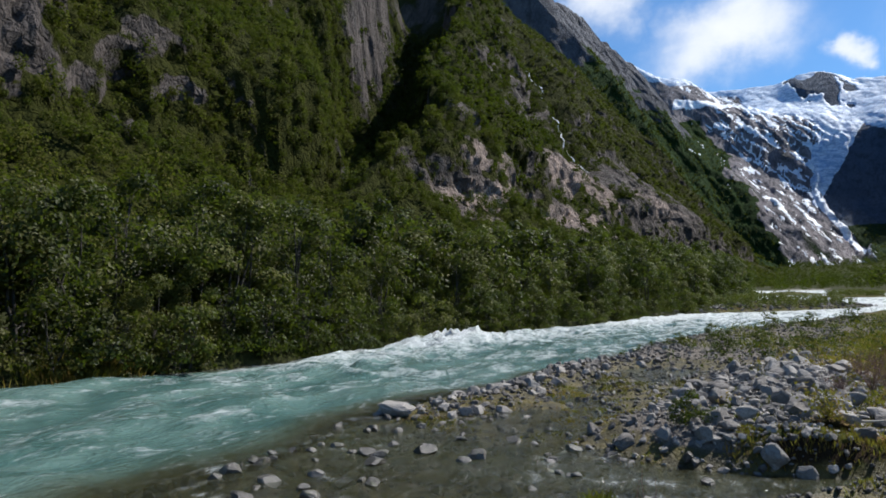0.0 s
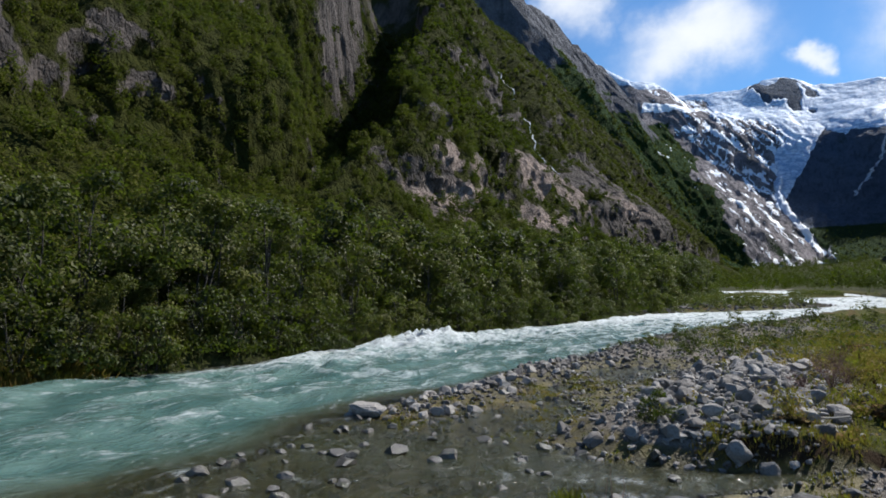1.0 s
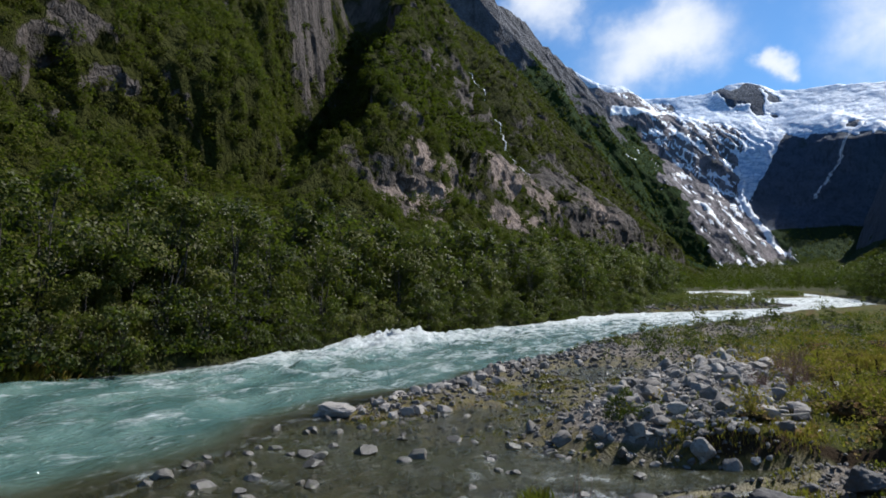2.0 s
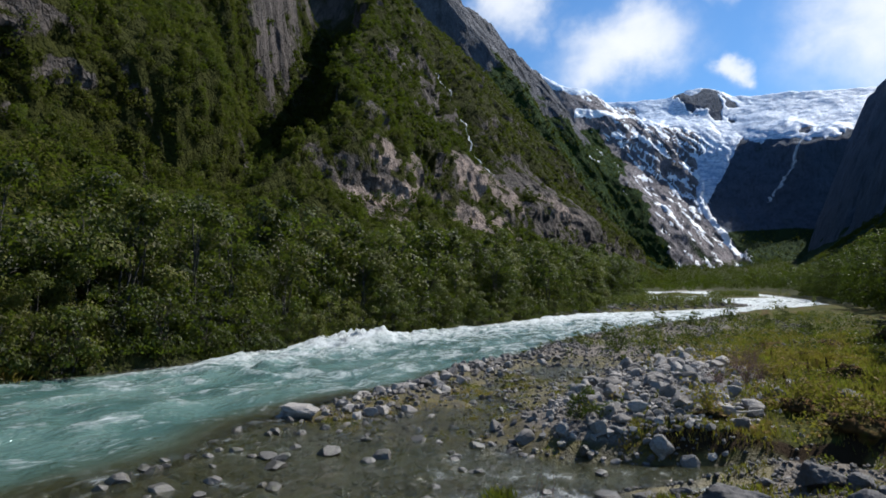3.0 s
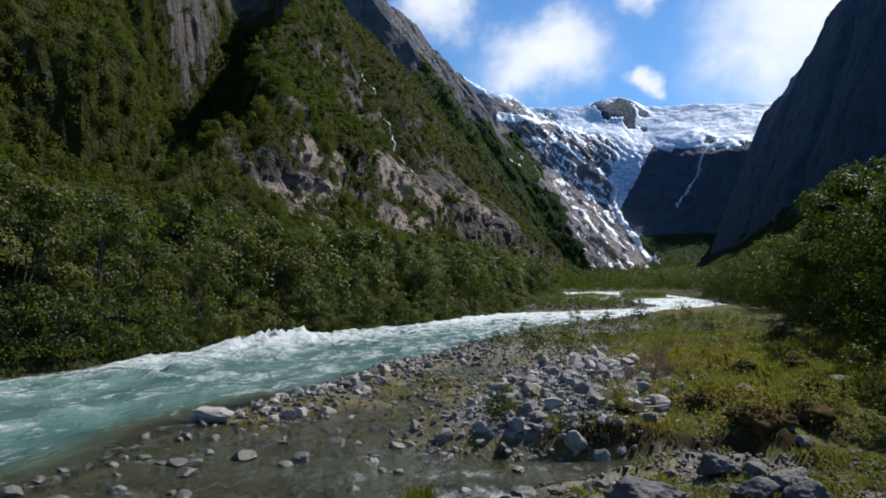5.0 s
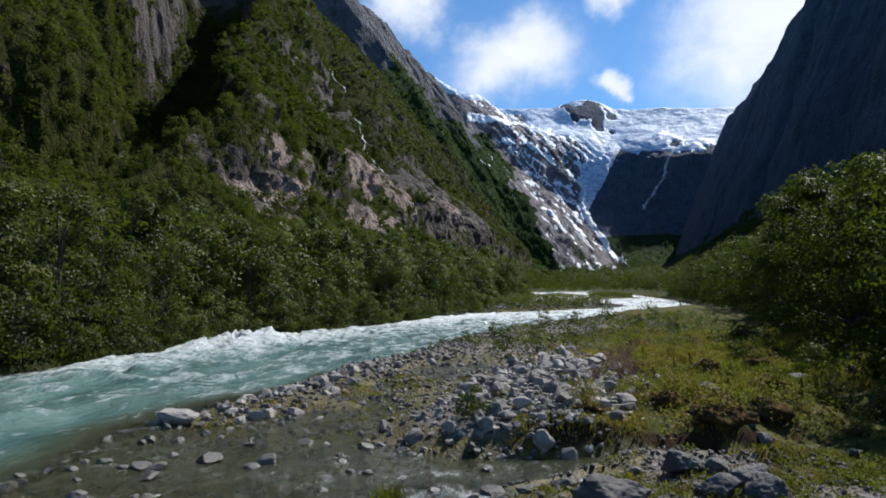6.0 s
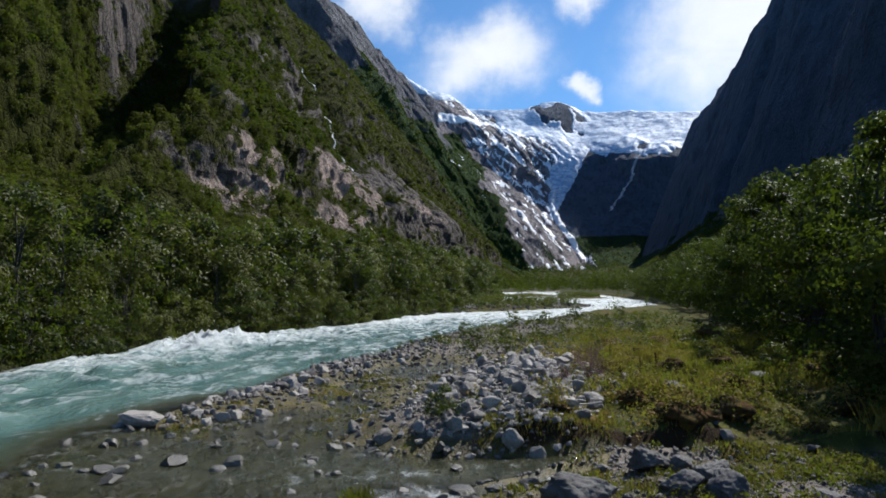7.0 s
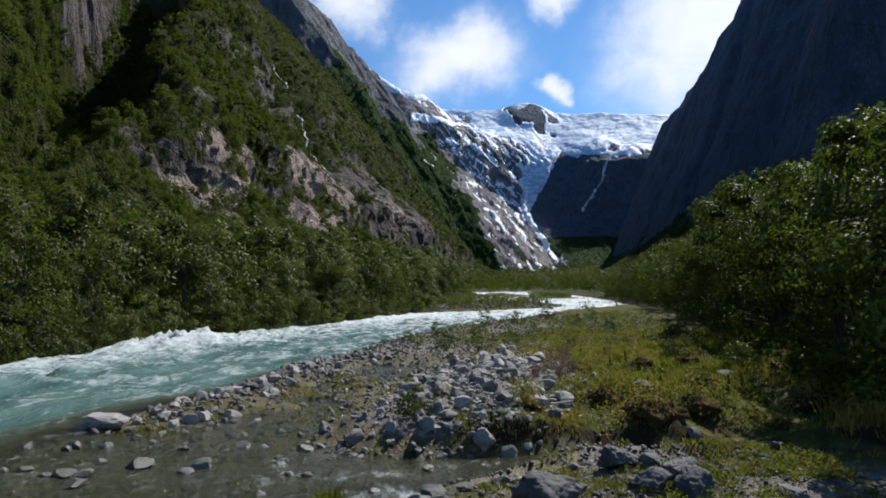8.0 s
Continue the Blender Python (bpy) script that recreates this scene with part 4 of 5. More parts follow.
RIGHT_TREES_Y, RIGHT_TREES_X = [10, 21.6, 29.6, 45, 113, 190, 300], [7.9, 8.5, 9.8, 12.0, 17.0, 17.5, 12]
y = 14.5
while y < 215:
    x0 = float(np.interp(y, RIGHT_TREES_Y, RIGHT_TREES_X))
    for row in range(2):
        drop_tree((dark_trees if row == 0 and y < 62 else dark_far)[gen.integers(3)], x0 + row * 4.2 + gen.uniform(-0.6, 0.8), y + gen.uniform(-0.9, 0.9), gen.uniform(0.82, 1.0 + 0.15 * (y > 26)) + row * 0.2, gen.uniform(0, 6.3), "trees on the shaded side", "dark leafy birch tree standing against the light")
    y += gen.uniform(2.6, 3.6) if y < 60 else gen.uniform(4, 6) if y < 120 else gen.uniform(5, 8)


def woods(name, spots, sizes, cards, card, mat, label, seed):
    """Far woods: at each spot a crown of many small leaf clusters, in one mesh of stuff."""
    g = np.random.default_rng(seed)
    n = len(spots)
    knots = 5
    zk = g.uniform(0.3, 0.8, (n, knots))
    rk = np.sqrt(np.clip(1 - ((zk - 0.42) / 0.6) ** 2, 0.04, 1)) * np.sqrt(g.uniform(0.1, 1, (n, knots))) * 0.24
    ak = g.uniform(0, 6.283, (n, knots))
    size = g.uniform(0.13, 0.24, (n, knots))
    pick = g.integers(0, knots, (n, cards))
    mid = np.stack([rk * np.cos(ak), rk * np.sin(ak), zk], -1)
    d = g.normal(size=(n, cards, 3))
    d /= np.linalg.norm(d, axis=2)[..., None]
    rel = np.take_along_axis(mid, pick[..., None], 1) + d * g.uniform(0.75, 1.05, (n, cards, 1)) * np.take_along_axis(size, pick, 1)[..., None]
    rel[..., 2] = np.maximum(rel[..., 2], 0.03)
    whole = rel - (0, 0, 0.45)
    out = 0.7 * d + 0.5 * whole / (np.linalg.norm(whole, axis=2)[..., None] + 1e-9)
    p = spots[:, None] + rel * sizes[:, None, None]
    leaf = (card * sizes / sizes.mean())[:, None].repeat(cards, 1).reshape(-1, 1)
    pts, f = leaves(p.reshape(-1, 3), leaf, leaf * 0.8, g, 0.35, out.reshape(-1, 3))
    tagged(new(name, build_mesh(name, pts, f, [mat], shade=False)), label, "woodland", kind="stuff")


# the rows of trees behind the banks
n = 900
yy = gen.uniform(-25, 330, n)
xx = left_bank(yy) - 8 - gen.uniform(0, 1, n) ** 1.3 * (72 + np.minimum(left_bank(yy) + 20, 0))
woods("bank_woodland", np.stack([xx, yy, land(xx, yy)], 1), gen.uniform(6.0, 9.5, n), 190, 0.42, LEAF, "dense green deciduous woodland behind the river bank", 5)
n = 420
yy = gen.uniform(60, 420, n)
xx = np.interp(yy, RIGHT_TREES_Y, RIGHT_TREES_X) + 4 + gen.uniform(0, 1, n) * 70
woods("shaded_woodland", np.stack([xx, yy, land(xx, yy)], 1), gen.uniform(6, 9, n), 120, 0.5, LEAF_RIGHT, "dark green deciduous woodland on the shaded side", 6)
n = 420
yy = gen.uniform(225, 520, n)
xx = gen.uniform(-95, 60, n)
keep = (xx < left_bank(yy) - 3) | (xx > right_edge(yy) + 5)
xx, yy = xx[keep], yy[keep]
woods("bend_woodland", np.stack([xx, yy, land(xx, yy)], 1), 4.5 + 9.0 * gen.random(len(xx)) ** 1.5, 140, 0.5, LEAF, "uneven green trees round the river's far bend", 8)
n = 1900
yy = 330 + 2300 * gen.uniform(0, 1, n) ** 1.3
xx = gen.uniform(-110, 80, n) * (1 + 0.5 * (yy > 1200))
keep = (xx < left_bank(yy) - 3) | (xx > right_edge(yy) + 6) | (yy > 430)
xx, yy = xx[keep], yy[keep]
woods("valley_woodland", np.stack([xx, yy, land(xx, yy)], 1), (3.0 + 8.0 * gen.random(len(xx)) ** 1.6) * (1 + yy / 1200), 50, 1.2, LEAF_FAR, "low green woodland on the far valley floor", 9)


def slope_spots(P, high, rock, count, y_lo, y_hi, h_lo, h_hi, g, steepest=9.0):
    """Places on a wall where trees can root, evenly spread over its area."""
    a = np.linalg.norm(np.cross(P[1:, :-1] - P[:-1, :-1], P[:-1, 1:] - P[:-1, :-1]), axis=2)
    yq, hq, rq = P[:-1, :-1, 1], high[:-1, :-1], rock[:-1, :-1]
    wgt = a * ((yq > y_lo) & (yq < y_hi) & (hq > h_lo) & (hq < h_hi)) * smooth((0.62 - rq) / 0.3)
    wgt = wgt * (hq < 10 + steepest * np.hypot(P[:-1, :-1, 0], yq))
    pick = g.choice(wgt.size, count, p=(wgt / wgt.sum()).ravel())
    i, j = np.unravel_index(pick, wgt.shape)
    u, v = g.random((2, count, 1))
    return P[i, j] * (1 - u) * (1 - v) + P[i + 1, j] * u * (1 - v) + P[i, j + 1] * (1 - u) * v + P[i + 1, j + 1] * u * v - (0, 0, 0.4)


s = slope_spots(WOODED, WOODED_HIGH, wooded_rock, 4700, 22, 260, 0, 190, gen, 0.53)
woods("hillside_woodland", s, 3.0 + 5.5 * gen.random(len(s)) ** 1.5, 170, 0.44, LEAF_FAR, "green birch scrub covering the steep near mountainside", 11)
s = slope_spots(WOODED, WOODED_HIGH, wooded_rock, 6000, 240, 620, 0, 420, gen)
woods("hillside_woodland", s, gen.uniform(3.5, 9.5, len(s)), 48, 1.05, LEAF_FAR, "green birch scrub on the middle mountainside", 12)
s = slope_spots(WOODED, WOODED_HIGH, wooded_rock, 5200, 600, 1300, 0, 560, gen)
woods("hillside_woodland", s, gen.uniform(4.5, 9.5, len(s)), 24, 1.8, LEAF_FAR, "green birch scrub on the farther mountainside", 13)
s = slope_spots(SHADED, SHADED_HIGH, shaded_rock, 2600, 480, 1500, 0, 150, gen)
woods("hillside_woodland", s, gen.uniform(4, 8.5, len(s)), 24, 1.6, LEAF_FAR, "green scrub on the fan below the shaded wall", 14)
s = slope_spots(HEAD, HEAD_Z, head_rock + 0.25, 1500, 2100, 2900, 60, 760, gen)
woods("far_woodland", s, gen.uniform(6, 11, len(s)), 9, 3.6, LEAF_FAR, "dark green scrub below the far cliffs", 15)
s = slope_spots(SHOULDER, SHOULDER_HIGH, shoulder_rock + 0.1, 3600, 1250, 2600, 0, 620, gen)
woods("far_woodland", s, gen.uniform(6, 12, len(s)), 10, 4.0, LEAF_FAR, "green scrub on the foot of the grey shoulder", 16)
hide_away(fine_trees + plain_trees + fine_shrubs + dark_trees + dark_far)


# ---- stones ----
def stone_shape(gen, cuts, subdiv, boxy=0.72, rugged=0.0):
    """A water-worn block: a ball cut by flat faces, its edges worn round."""
    bm = bmesh.new()
    bmesh.ops.create_icosphere(bm, subdivisions=subdiv, radius=1.0)
    v = np.array([q.co for q in bm.verts])
    f = np.array([[q.index for q in face.verts] for face in bm.faces])
    bm.free()
    v = np.sign(v) * np.abs(v) ** boxy
    for k in range(cuts):
        d = gen.normal(size=3)
        d /= np.linalg.norm(d)
        over = np.maximum(v @ d - gen.uniform(0.5, 0.86), 0)
        v = v - over[:, None] * d
    v = v * (1 + 0.07 * fbm(v[:, 0] * 2.5 + gen.uniform(0, 50), v[:, 1] * 2.5, v[:, 2] * 2.5, octaves=3, gain=0.6)[:, None])
    if rugged:
        v = v * (1 + rugged * fbm(v[:, 0] * 6 + 3, v[:, 1] * 6, v[:, 2] * 6, octaves=4, gain=0.6, seed=int(cuts))[:, None] - rugged * np.abs(fbm(v[:, 0] * 2.2, v[:, 1] * 2.2 + 9, v[:, 2] * 2.2, octaves=3, seed=7))[:, None])
    return v * gen.uniform((0.85, 0.6, 0.45), (1.1, 0.85, 0.75)), f


gen = np.random.default_rng(17)
SHAPES = [build_mesh("stone", *stone_shape(gen, 15, 3), [STONE], shade=False) for i in range(10)]
BIG_SHAPES = [build_mesh("boulder", *stone_shape(gen, 11, 5, 0.84, 0.06), [BOULDER]) for i in range(6)]

WET_SHAPES = [build_mesh("wet_stone", *stone_shape(gen, 9, 3, 0.85), [WET_STONE], shade=False) for i in range(5)]


def lay(name, me, x, y, size, label, group, sink=0.28, flat=1.0, turn=None):
    ob = new(name, me)
    turn = gen.uniform(0, 6.3) if turn is None else turn
    top = level(x, y)
    ob.matrix_world = Matrix.Translation((x, y, top + size * (0.5 - sink) * 0.8 * flat)) @ Euler((gen.uniform(-0.3, 0.3), gen.uniform(-0.3, 0.3), turn)).to_matrix().to_4x4() @ Matrix.Diagonal((size, size, size * flat, 1))
    return tagged(ob, label, "stone", group)


# boulders on the near shore: x, y, half size, flatness
for x, y, s, flat in ((-0.12, 9.35, 0.66, 1.0), (0.92, 10.9, 0.42, 1.3), (1.52, 10.8, 0.28, 1.3), (1.95, 10.45, 0.34, 1.25), (1.9, 9.85, 0.38, 1.15), (1.33, 9.8, 0.37, 0.85), (3.4, 10.2, 0.3, 0.9), (0.3, 11.0, 0.2, 0.8), (1.15, 11.35, 0.24, 0.9), (-0.9, 10.1, 0.24, 0.7), (-1.3, 9.7, 0.22, 0.8), (0.55, 9.2, 0.2, 0.7), (2.76, 13.75, 0.2, 0.9),
                      (0.75, 16.6, 0.36, 1.0), (2.1, 16.2, 0.34, 1.0), (5.2, 21.0, 0.36, 0.8), (3.2, 24.0, 0.4, 0.9), (2.6, 14.0, 0.16, 0.8), (4.0, 12.9, 0.2, 0.7)):
    lay("boulder", BIG_SHAPES[gen.integers(6)], x, y, s, "rough dark grey boulder half sunk in the near shore", "boulders on the shore", 0.14, flat)
# marked stones along the river's edge
for x, y, s, flat in ((-10.3, 12.5, 0.26, 0.8), (-8.0, 14.8, 0.3, 0.8), (-7.1, 14.3, 0.28, 0.8), (-5.0, 13.3, 0.25, 1.1), (-4.0, 12.3, 0.28, 0.9), (-6.7, 12.9, 0.2, 0.8), (-8.4, 6.2, 0.3, 0.7),
                      (-9.6, 16.2, 0.3, 0.7), (-9.4, 17.5, 0.34, 0.7), (-9.6, 19.4, 0.36, 0.8), (-9.0, 21.0, 0.32, 0.8), (-9.9, 28.5, 0.4, 0.8), (-9.2, 30.2, 0.4, 0.8)):
    lay("river_stone", SHAPES[gen.integers(10)], x, y, s, "pale grey rounded stone at the water's edge", "stones along the river's edge", 0.25, flat)


slab = build_mesh("slab", *stone_shape(np.random.default_rng(5), 10, 4, 0.5, 0.05), [STONE], shade=False)
lay("slab", slab, -9.95, 12.75, 0.54, "long pale flat-topped slab at the water's edge", "stones along the river's edge", 0.2, 0.75, 0.35)
for x, y, s in SHALLOW_STONES:
    ob = lay("wet_stone", WET_SHAPES[gen.integers(5)], x, y, s, "dark wet stone standing out of the shallows", "stones in the shallows", 0.36, 0.7)
    ob.location.z = max(ob.location.z, 0.03 * gen.random())


def scatter(count, lo, hi, size_lo, size_hi, power, accept):
    out = []
    while len(out) < count:
        x, y = gen.uniform(lo, hi)
        if gen.random() < accept(x, y):
            out.append((x, y, size_lo + (size_hi - size_lo) * gen.random() ** power))
    return out


def pile(x, y):
    return math.exp(-(((x + 2.0) / 2.2) ** 2 + ((y - 18.0) / 6.0) ** 2) ** 2)


def edge(x, y):
    return math.exp(-((x - float(right_edge(y)) - 0.8) / 1.15) ** 2) * (1 if y > 12.3 else 0.03)


for x, y, s in scatter(280, (-6, 11.5), (2, 27), 0.11, 0.40, 2.0, pile):
    lay("pile_stone", SHAPES[gen.integers(10)], x, y, s, "grey angular stone on the gravel pile", "stones of the gravel pile", 0.15)
for x, y, s in scatter(130, (-11.5, 9), (-5, 38), 0.13, 0.34, 1.5, edge):
    lay("river_stone", SHAPES[gen.integers(10)], x, y, s, "pale rounded stone at the water's edge", "stones along the river's edge", 0.2)


def strew(name, spots, shapes, mat, label, sink=0.3):
    """Countless small stones in one mesh."""
    pieces = []
    for x, y, s in spots:
        v, f = shapes[gen.integers(len(shapes))]
        m = np.array(Euler((gen.uniform(-0.5, 0.5), gen.uniform(-0.5, 0.5), gen.uniform(0, 6.3))).to_matrix())
        pieces.append(((v * s) @ m.T + (x, y, 0), f))
    v, f = merged(pieces)
    sp = np.array(spots)
    k = len(pieces[0][0])
    v[:, 2] += np.repeat(land(sp[:, 0], sp[:, 1]) + sp[:, 2] * (0.5 - sink), k)
    tagged(new(name, build_mesh(name, v, f, [mat], shade=False)), label, "gravel", kind="stuff")


cobbles = [stone_shape(gen, 12, 2) for i in range(8)]
pebbles = [stone_shape(gen, 4, 1) for i in range(6)]
small_cobbles = [stone_shape(gen, 9, 1) for i in range(10)]
strew("cobbles", scatter(2300, (-6.5, 11), (2.5, 32), 0.05, 0.15, 1.6, lambda x, y: 0.03 + pile(x, y)), cobbles, STONE, "grey river cobbles heaped on the gravel pile")
strew("bar_cobbles", scatter(2000, (-11.5, 7), (-1, 60), 0.05, 0.17, 1.6, lambda x, y: 0.05 + edge(x, y)) + scatter(1100, (-9.5, 12), (-1, 32), 0.04, 0.14, 1.8, lambda x, y: 1.0 if level(x, y) > -0.06 else 0.1)
      + scatter(2600, (-9.5, 26), (4, 64), 0.06, 0.2, 1.7, lambda x, y: 0.9 * (x > float(right_edge(y)) + 0.3)), small_cobbles, STONE, "grey river cobbles strewn over the gravel bar")
strew("pebbles", scatter(2600, (-7, 10), (4, 28), 0.025, 0.06, 1.3, lambda x, y: 0.15 + pile(x, y)) + scatter(2600, (-2, 7.4), (6, 12.6), 0.02, 0.07, 1.8, lambda x, y: 1.0 if level(x, y) > -0.03 else 0.0), pebbles, STONE, "grey pebbles between the larger stones")
strew("bed_stones", scatter(520, (-10.5, 5.0), (-2.5, 11.8), 0.05, 0.24, 2.2, lambda x, y: 1.0) + scatter(200, (-9, 11), (-5, 25), 0.05, 0.17, 2.0, lambda x, y: 1.0), small_cobbles, WET_STONE, "dark wet stones in the shallow water", 0.22)
strew("islet_stones", scatter(700, (-24, 72), (4, 130), 0.14, 0.42, 1.6, lambda x, y: 1.0 if (level(x, y) - rise(y)) > -0.05 and x < float(right_edge(y)) and x > float(left_bank(y)) else 0.0), cobbles, STONE, "grey stones on the islet between the river's arms")


# ---- turf and small plants ----
def tufts(name, spots, height, blades, mat, label, seed, spread=0.10):
    g = np.random.default_rng(seed)
    sp = np.asarray(spots)[:, None, :].repeat(blades, 1).reshape(-1, 3)
    n = len(sp)
    a = g.uniform(0, 6.283, n)
    h = height * g.uniform(0.5, 1.2, n) * sp[:, 2]
    root = np.stack([sp[:, 0] + g.normal(size=n) * spread, sp[:, 1] + g.normal(size=n) * spread, np.zeros(n)], 1)
    root[:, 2] = land(root[:, 0], root[:, 1]) - 0.02
    lean = g.uniform(0.15, 0.7, n) * h
    tip = root + np.stack([np.cos(a) * lean, np.sin(a) * lean, h], 1)
    mid = (root + tip) / 2 + np.stack([np.zeros(n), np.zeros(n), h * 0.14], 1)
    wide = np.stack([-np.sin(a), np.cos(a), np.zeros(n)], 1) * (0.010 + 0.012 * h[:, None])
    v = np.stack([root - wide, root + wide, mid + wide * 0.8, tip], 1).reshape(-1, 3)
    tagged(new(name, build_mesh(name, v, np.arange(4 * n).reshape(n, 4), [mat], shade=False)), label, "grass", kind="stuff")


def turf_here(x, y):
    if (level(x, y) - rise(y)) < 0.12:
        return 0.0
    return (0.25 + 0.75 * float(smooth((x + 0.8) / 1.5))) * (0.3 + 0.7 * float(smooth((lump(x * 0.5, y * 0.5, seed=77) + 0.3) / 0.5)))


spots = [(x, y, 0.6 + 0.8 * gen.random()) for x, y, s in scatter(5200, (-3, 13.2), (12.5, 45), 0, 1, 1, turf_here)]
tufts("meadow_grass", spots, 0.13, 15, GRASS, "yellow-green rough grass on the gravel bar", 21, 0.16)
spots = [(x, y, 0.5 + 0.9 * gen.random()) for x, y, s in scatter(1000, (-0.8, 13.4), (11, 34), 0, 1, 1, lambda x, y: turf_here(x, y) * float(smooth((lump(x * 0.8, y * 0.6, seed=78) - 0.05) / 0.3)))]
tufts("tall_grass", spots, 0.34, 18, GRASS, "clumps of taller yellow-green grass in the turf", 26, 0.11)
spots = [(x, y, 0.6 + 0.8 * gen.random()) for x, y, s in scatter(700, (-2.0, 8.0), (7, 13.6), 0, 1, 1, lambda x, y: 1.0 if level(x, y) > 0.06 and (x > 2.2 and y > 11 or float(lump(x * 0.9, y * 0.9, seed=8)) > 0.0) else 0.0)]
tufts("shore_grass", spots, 0.10, 14, GRASS, "short grass between the boulders of the near shore", 22, 0.08)
spots = [(float(left_bank(y)) + gen.uniform(-2.0, 0.35), y, 0.7 + 0.8 * gen.random()) for y in gen.uniform(-8, 120, 900)]
tufts("bank_grass", spots, 0.42, 14, LEAF, "long grass hanging over the wooded river bank", 23, 0.2)
spots = [(x, y, 0.6 + 0.9 * gen.random()) for x, y, s in scatter(420, (-10, 27), (8, 70), 0, 1, 1, lambda x, y: 1.0 if x > float(right_edge(y)) + 1.2 and float(lump(x * 0.3, y * 0.3, seed=79)) > -0.05 else 0.0)]
tufts("bar_grass", spots, 0.28, 14, GRASS, "sparse grass on the farther gravel bar", 24, 0.25)
spots = [(-22.9 + gen.normal() * 0.25, 11.6 + gen.normal() * 1.0, 1.0) for k in range(170)]
tufts("bank_grass", spots, 0.85, 16, GRASS, "bright yellow-green tussock on the wooded bank", 25, 0.15)


def herbs(name, spots, per, leaf, rise, mat, label, seed):
    """Low leafy herbs: rosettes and short stems of small leaves."""
    g = np.random.default_rng(seed)
    sp = np.asarray(spots)
    c = sp[:, None, :2].repeat(per, 1) + g.normal(size=(len(sp), per, 2)) * 0.13 * sp[:, None, 2:]
    c = c.reshape(-1, 2)
    z = land(c[:, 0], c[:, 1]) + g.uniform(0.02, rise, len(c)) * sp[:, 2].repeat(per)
    pts, f = leaves(np.stack([c[:, 0], c[:, 1], z], 1), leaf, leaf * 0.6, g)
    tagged(new(name, build_mesh(name, pts, f, [mat], shade=False)), label, "herbs", kind="stuff")


herbs("herbs", [(x, y, 0.5 + gen.random()) for x, y, s in scatter(1500, (-3, 12.6), (12, 42), 0, 1, 1, turf_here)], 34, 0.085, 0.28, GRASS, "low green and yellowish herbs in the turf", 31)
herbs("shore_herbs", [(x, y, 0.4 + 0.6 * gen.random()) for x, y, s in scatter(220, (1.2, 8.4), (7, 12.6), 0, 1, 1, lambda x, y: 1.0 if level(x, y) > 0.08 else 0.0)], 30, 0.06, 0.18, GRASS, "small green herbs on the near shore", 32)
herbs("bar_herbs", [(x, y, 0.5 + gen.random()) for x, y, s in scatter(240, (-9.5, 27), (9, 66), 0, 1, 1, lambda x, y: 1.0 if x > float(right_edge(y)) + 0.8 else 0.0)], 30, 0.13, 0.45, LEAF, "green willowherb on the farther gravel bar", 33)
herbs("islet_herbs", [(x, y, 1.0 + gen.random()) for x, y, s in scatter(620, (-24, 74), (18, 240), 0, 1, 1, lambda x, y: 1.0 if (level(x, y) - rise(y)) > 0.25 and float(left_bank(y)) + 2 < x < float(right_edge(y)) else 0.0)], 40, 0.22, 0.8, LEAF, "grass and willow scrub on the islets", 34)
herbs("algae_cushions", [(x, y, 0.5 + gen.random()) for x, y, s in scatter(130, (-9.4, 11.0), (-3.2, 22), 0, 1, 1, lambda x, y: 1.0 if -0.12 < level(x, y) < 0.12 else 0.0)], 40, 0.06, 0.10, GRASS, "yellow-green moss cushions between the shallows' stones", 35)


ball = bmesh.new()
bmesh.ops.create_icosphere(ball, subdivisions=4, radius=1.0)
v = np.array([q.co for q in ball.verts])
f = np.array([[q.index for q in face.verts] for face in ball.faces])
ball.free()
v = v * (1 + 0.30 * fbm(v[:, 0] * 1.6, v[:, 1] * 1.6, v[:, 2] * 1.6, octaves=4, seed=131)[:, None])
hummock_shape = build_mesh("hummock", v, f, [MOSS])
herbs_on = []
for x, y, s, flat in ((1.9, 13.95, 0.42, 0.6), (2.3, 14.2, 0.4, 0.6), (-0.6, 13.5, 0.3, 0.45), (3.1, 15.2, 0.45, 0.6), (1.2, 15.6, 0.4, 0.5), (1.9, 18.8, 0.5, 0.6), (2.8, 21.5, 0.55, 0.7), (3.9, 18.0, 0.5, 0.6),
                      (1.4, 23.5, 0.6, 0.6), (2.2, 27.0, 0.7, 0.6), (4.6, 23.0, 0.55, 0.6), (5.6, 27.5, 0.7, 0.6), (0.9, 30.5, 0.7, 0.5), (3.6, 33.5, 0.8, 0.5), (6.6, 36.0, 0.8, 0.5), (4.9, 15.2, 0.4, 0.5), (6.2, 17.4, 0.5, 0.5), (7.2, 21.5, 0.5, 0.6)):
    hum = lay("hummock", hummock_shape, x, y, s, "brown mossy hummock in the turf", "hummocks in the turf", 0.5, flat * 0.9)
    herbs_on.append((x, y, 1.3))
    tagged(hum, category="hummock")

herbs("hummock_herbs", herbs_on * 5, 70, 0.075, 0.5, GRASS, "yellowish herbs growing on the hummocks", 36)


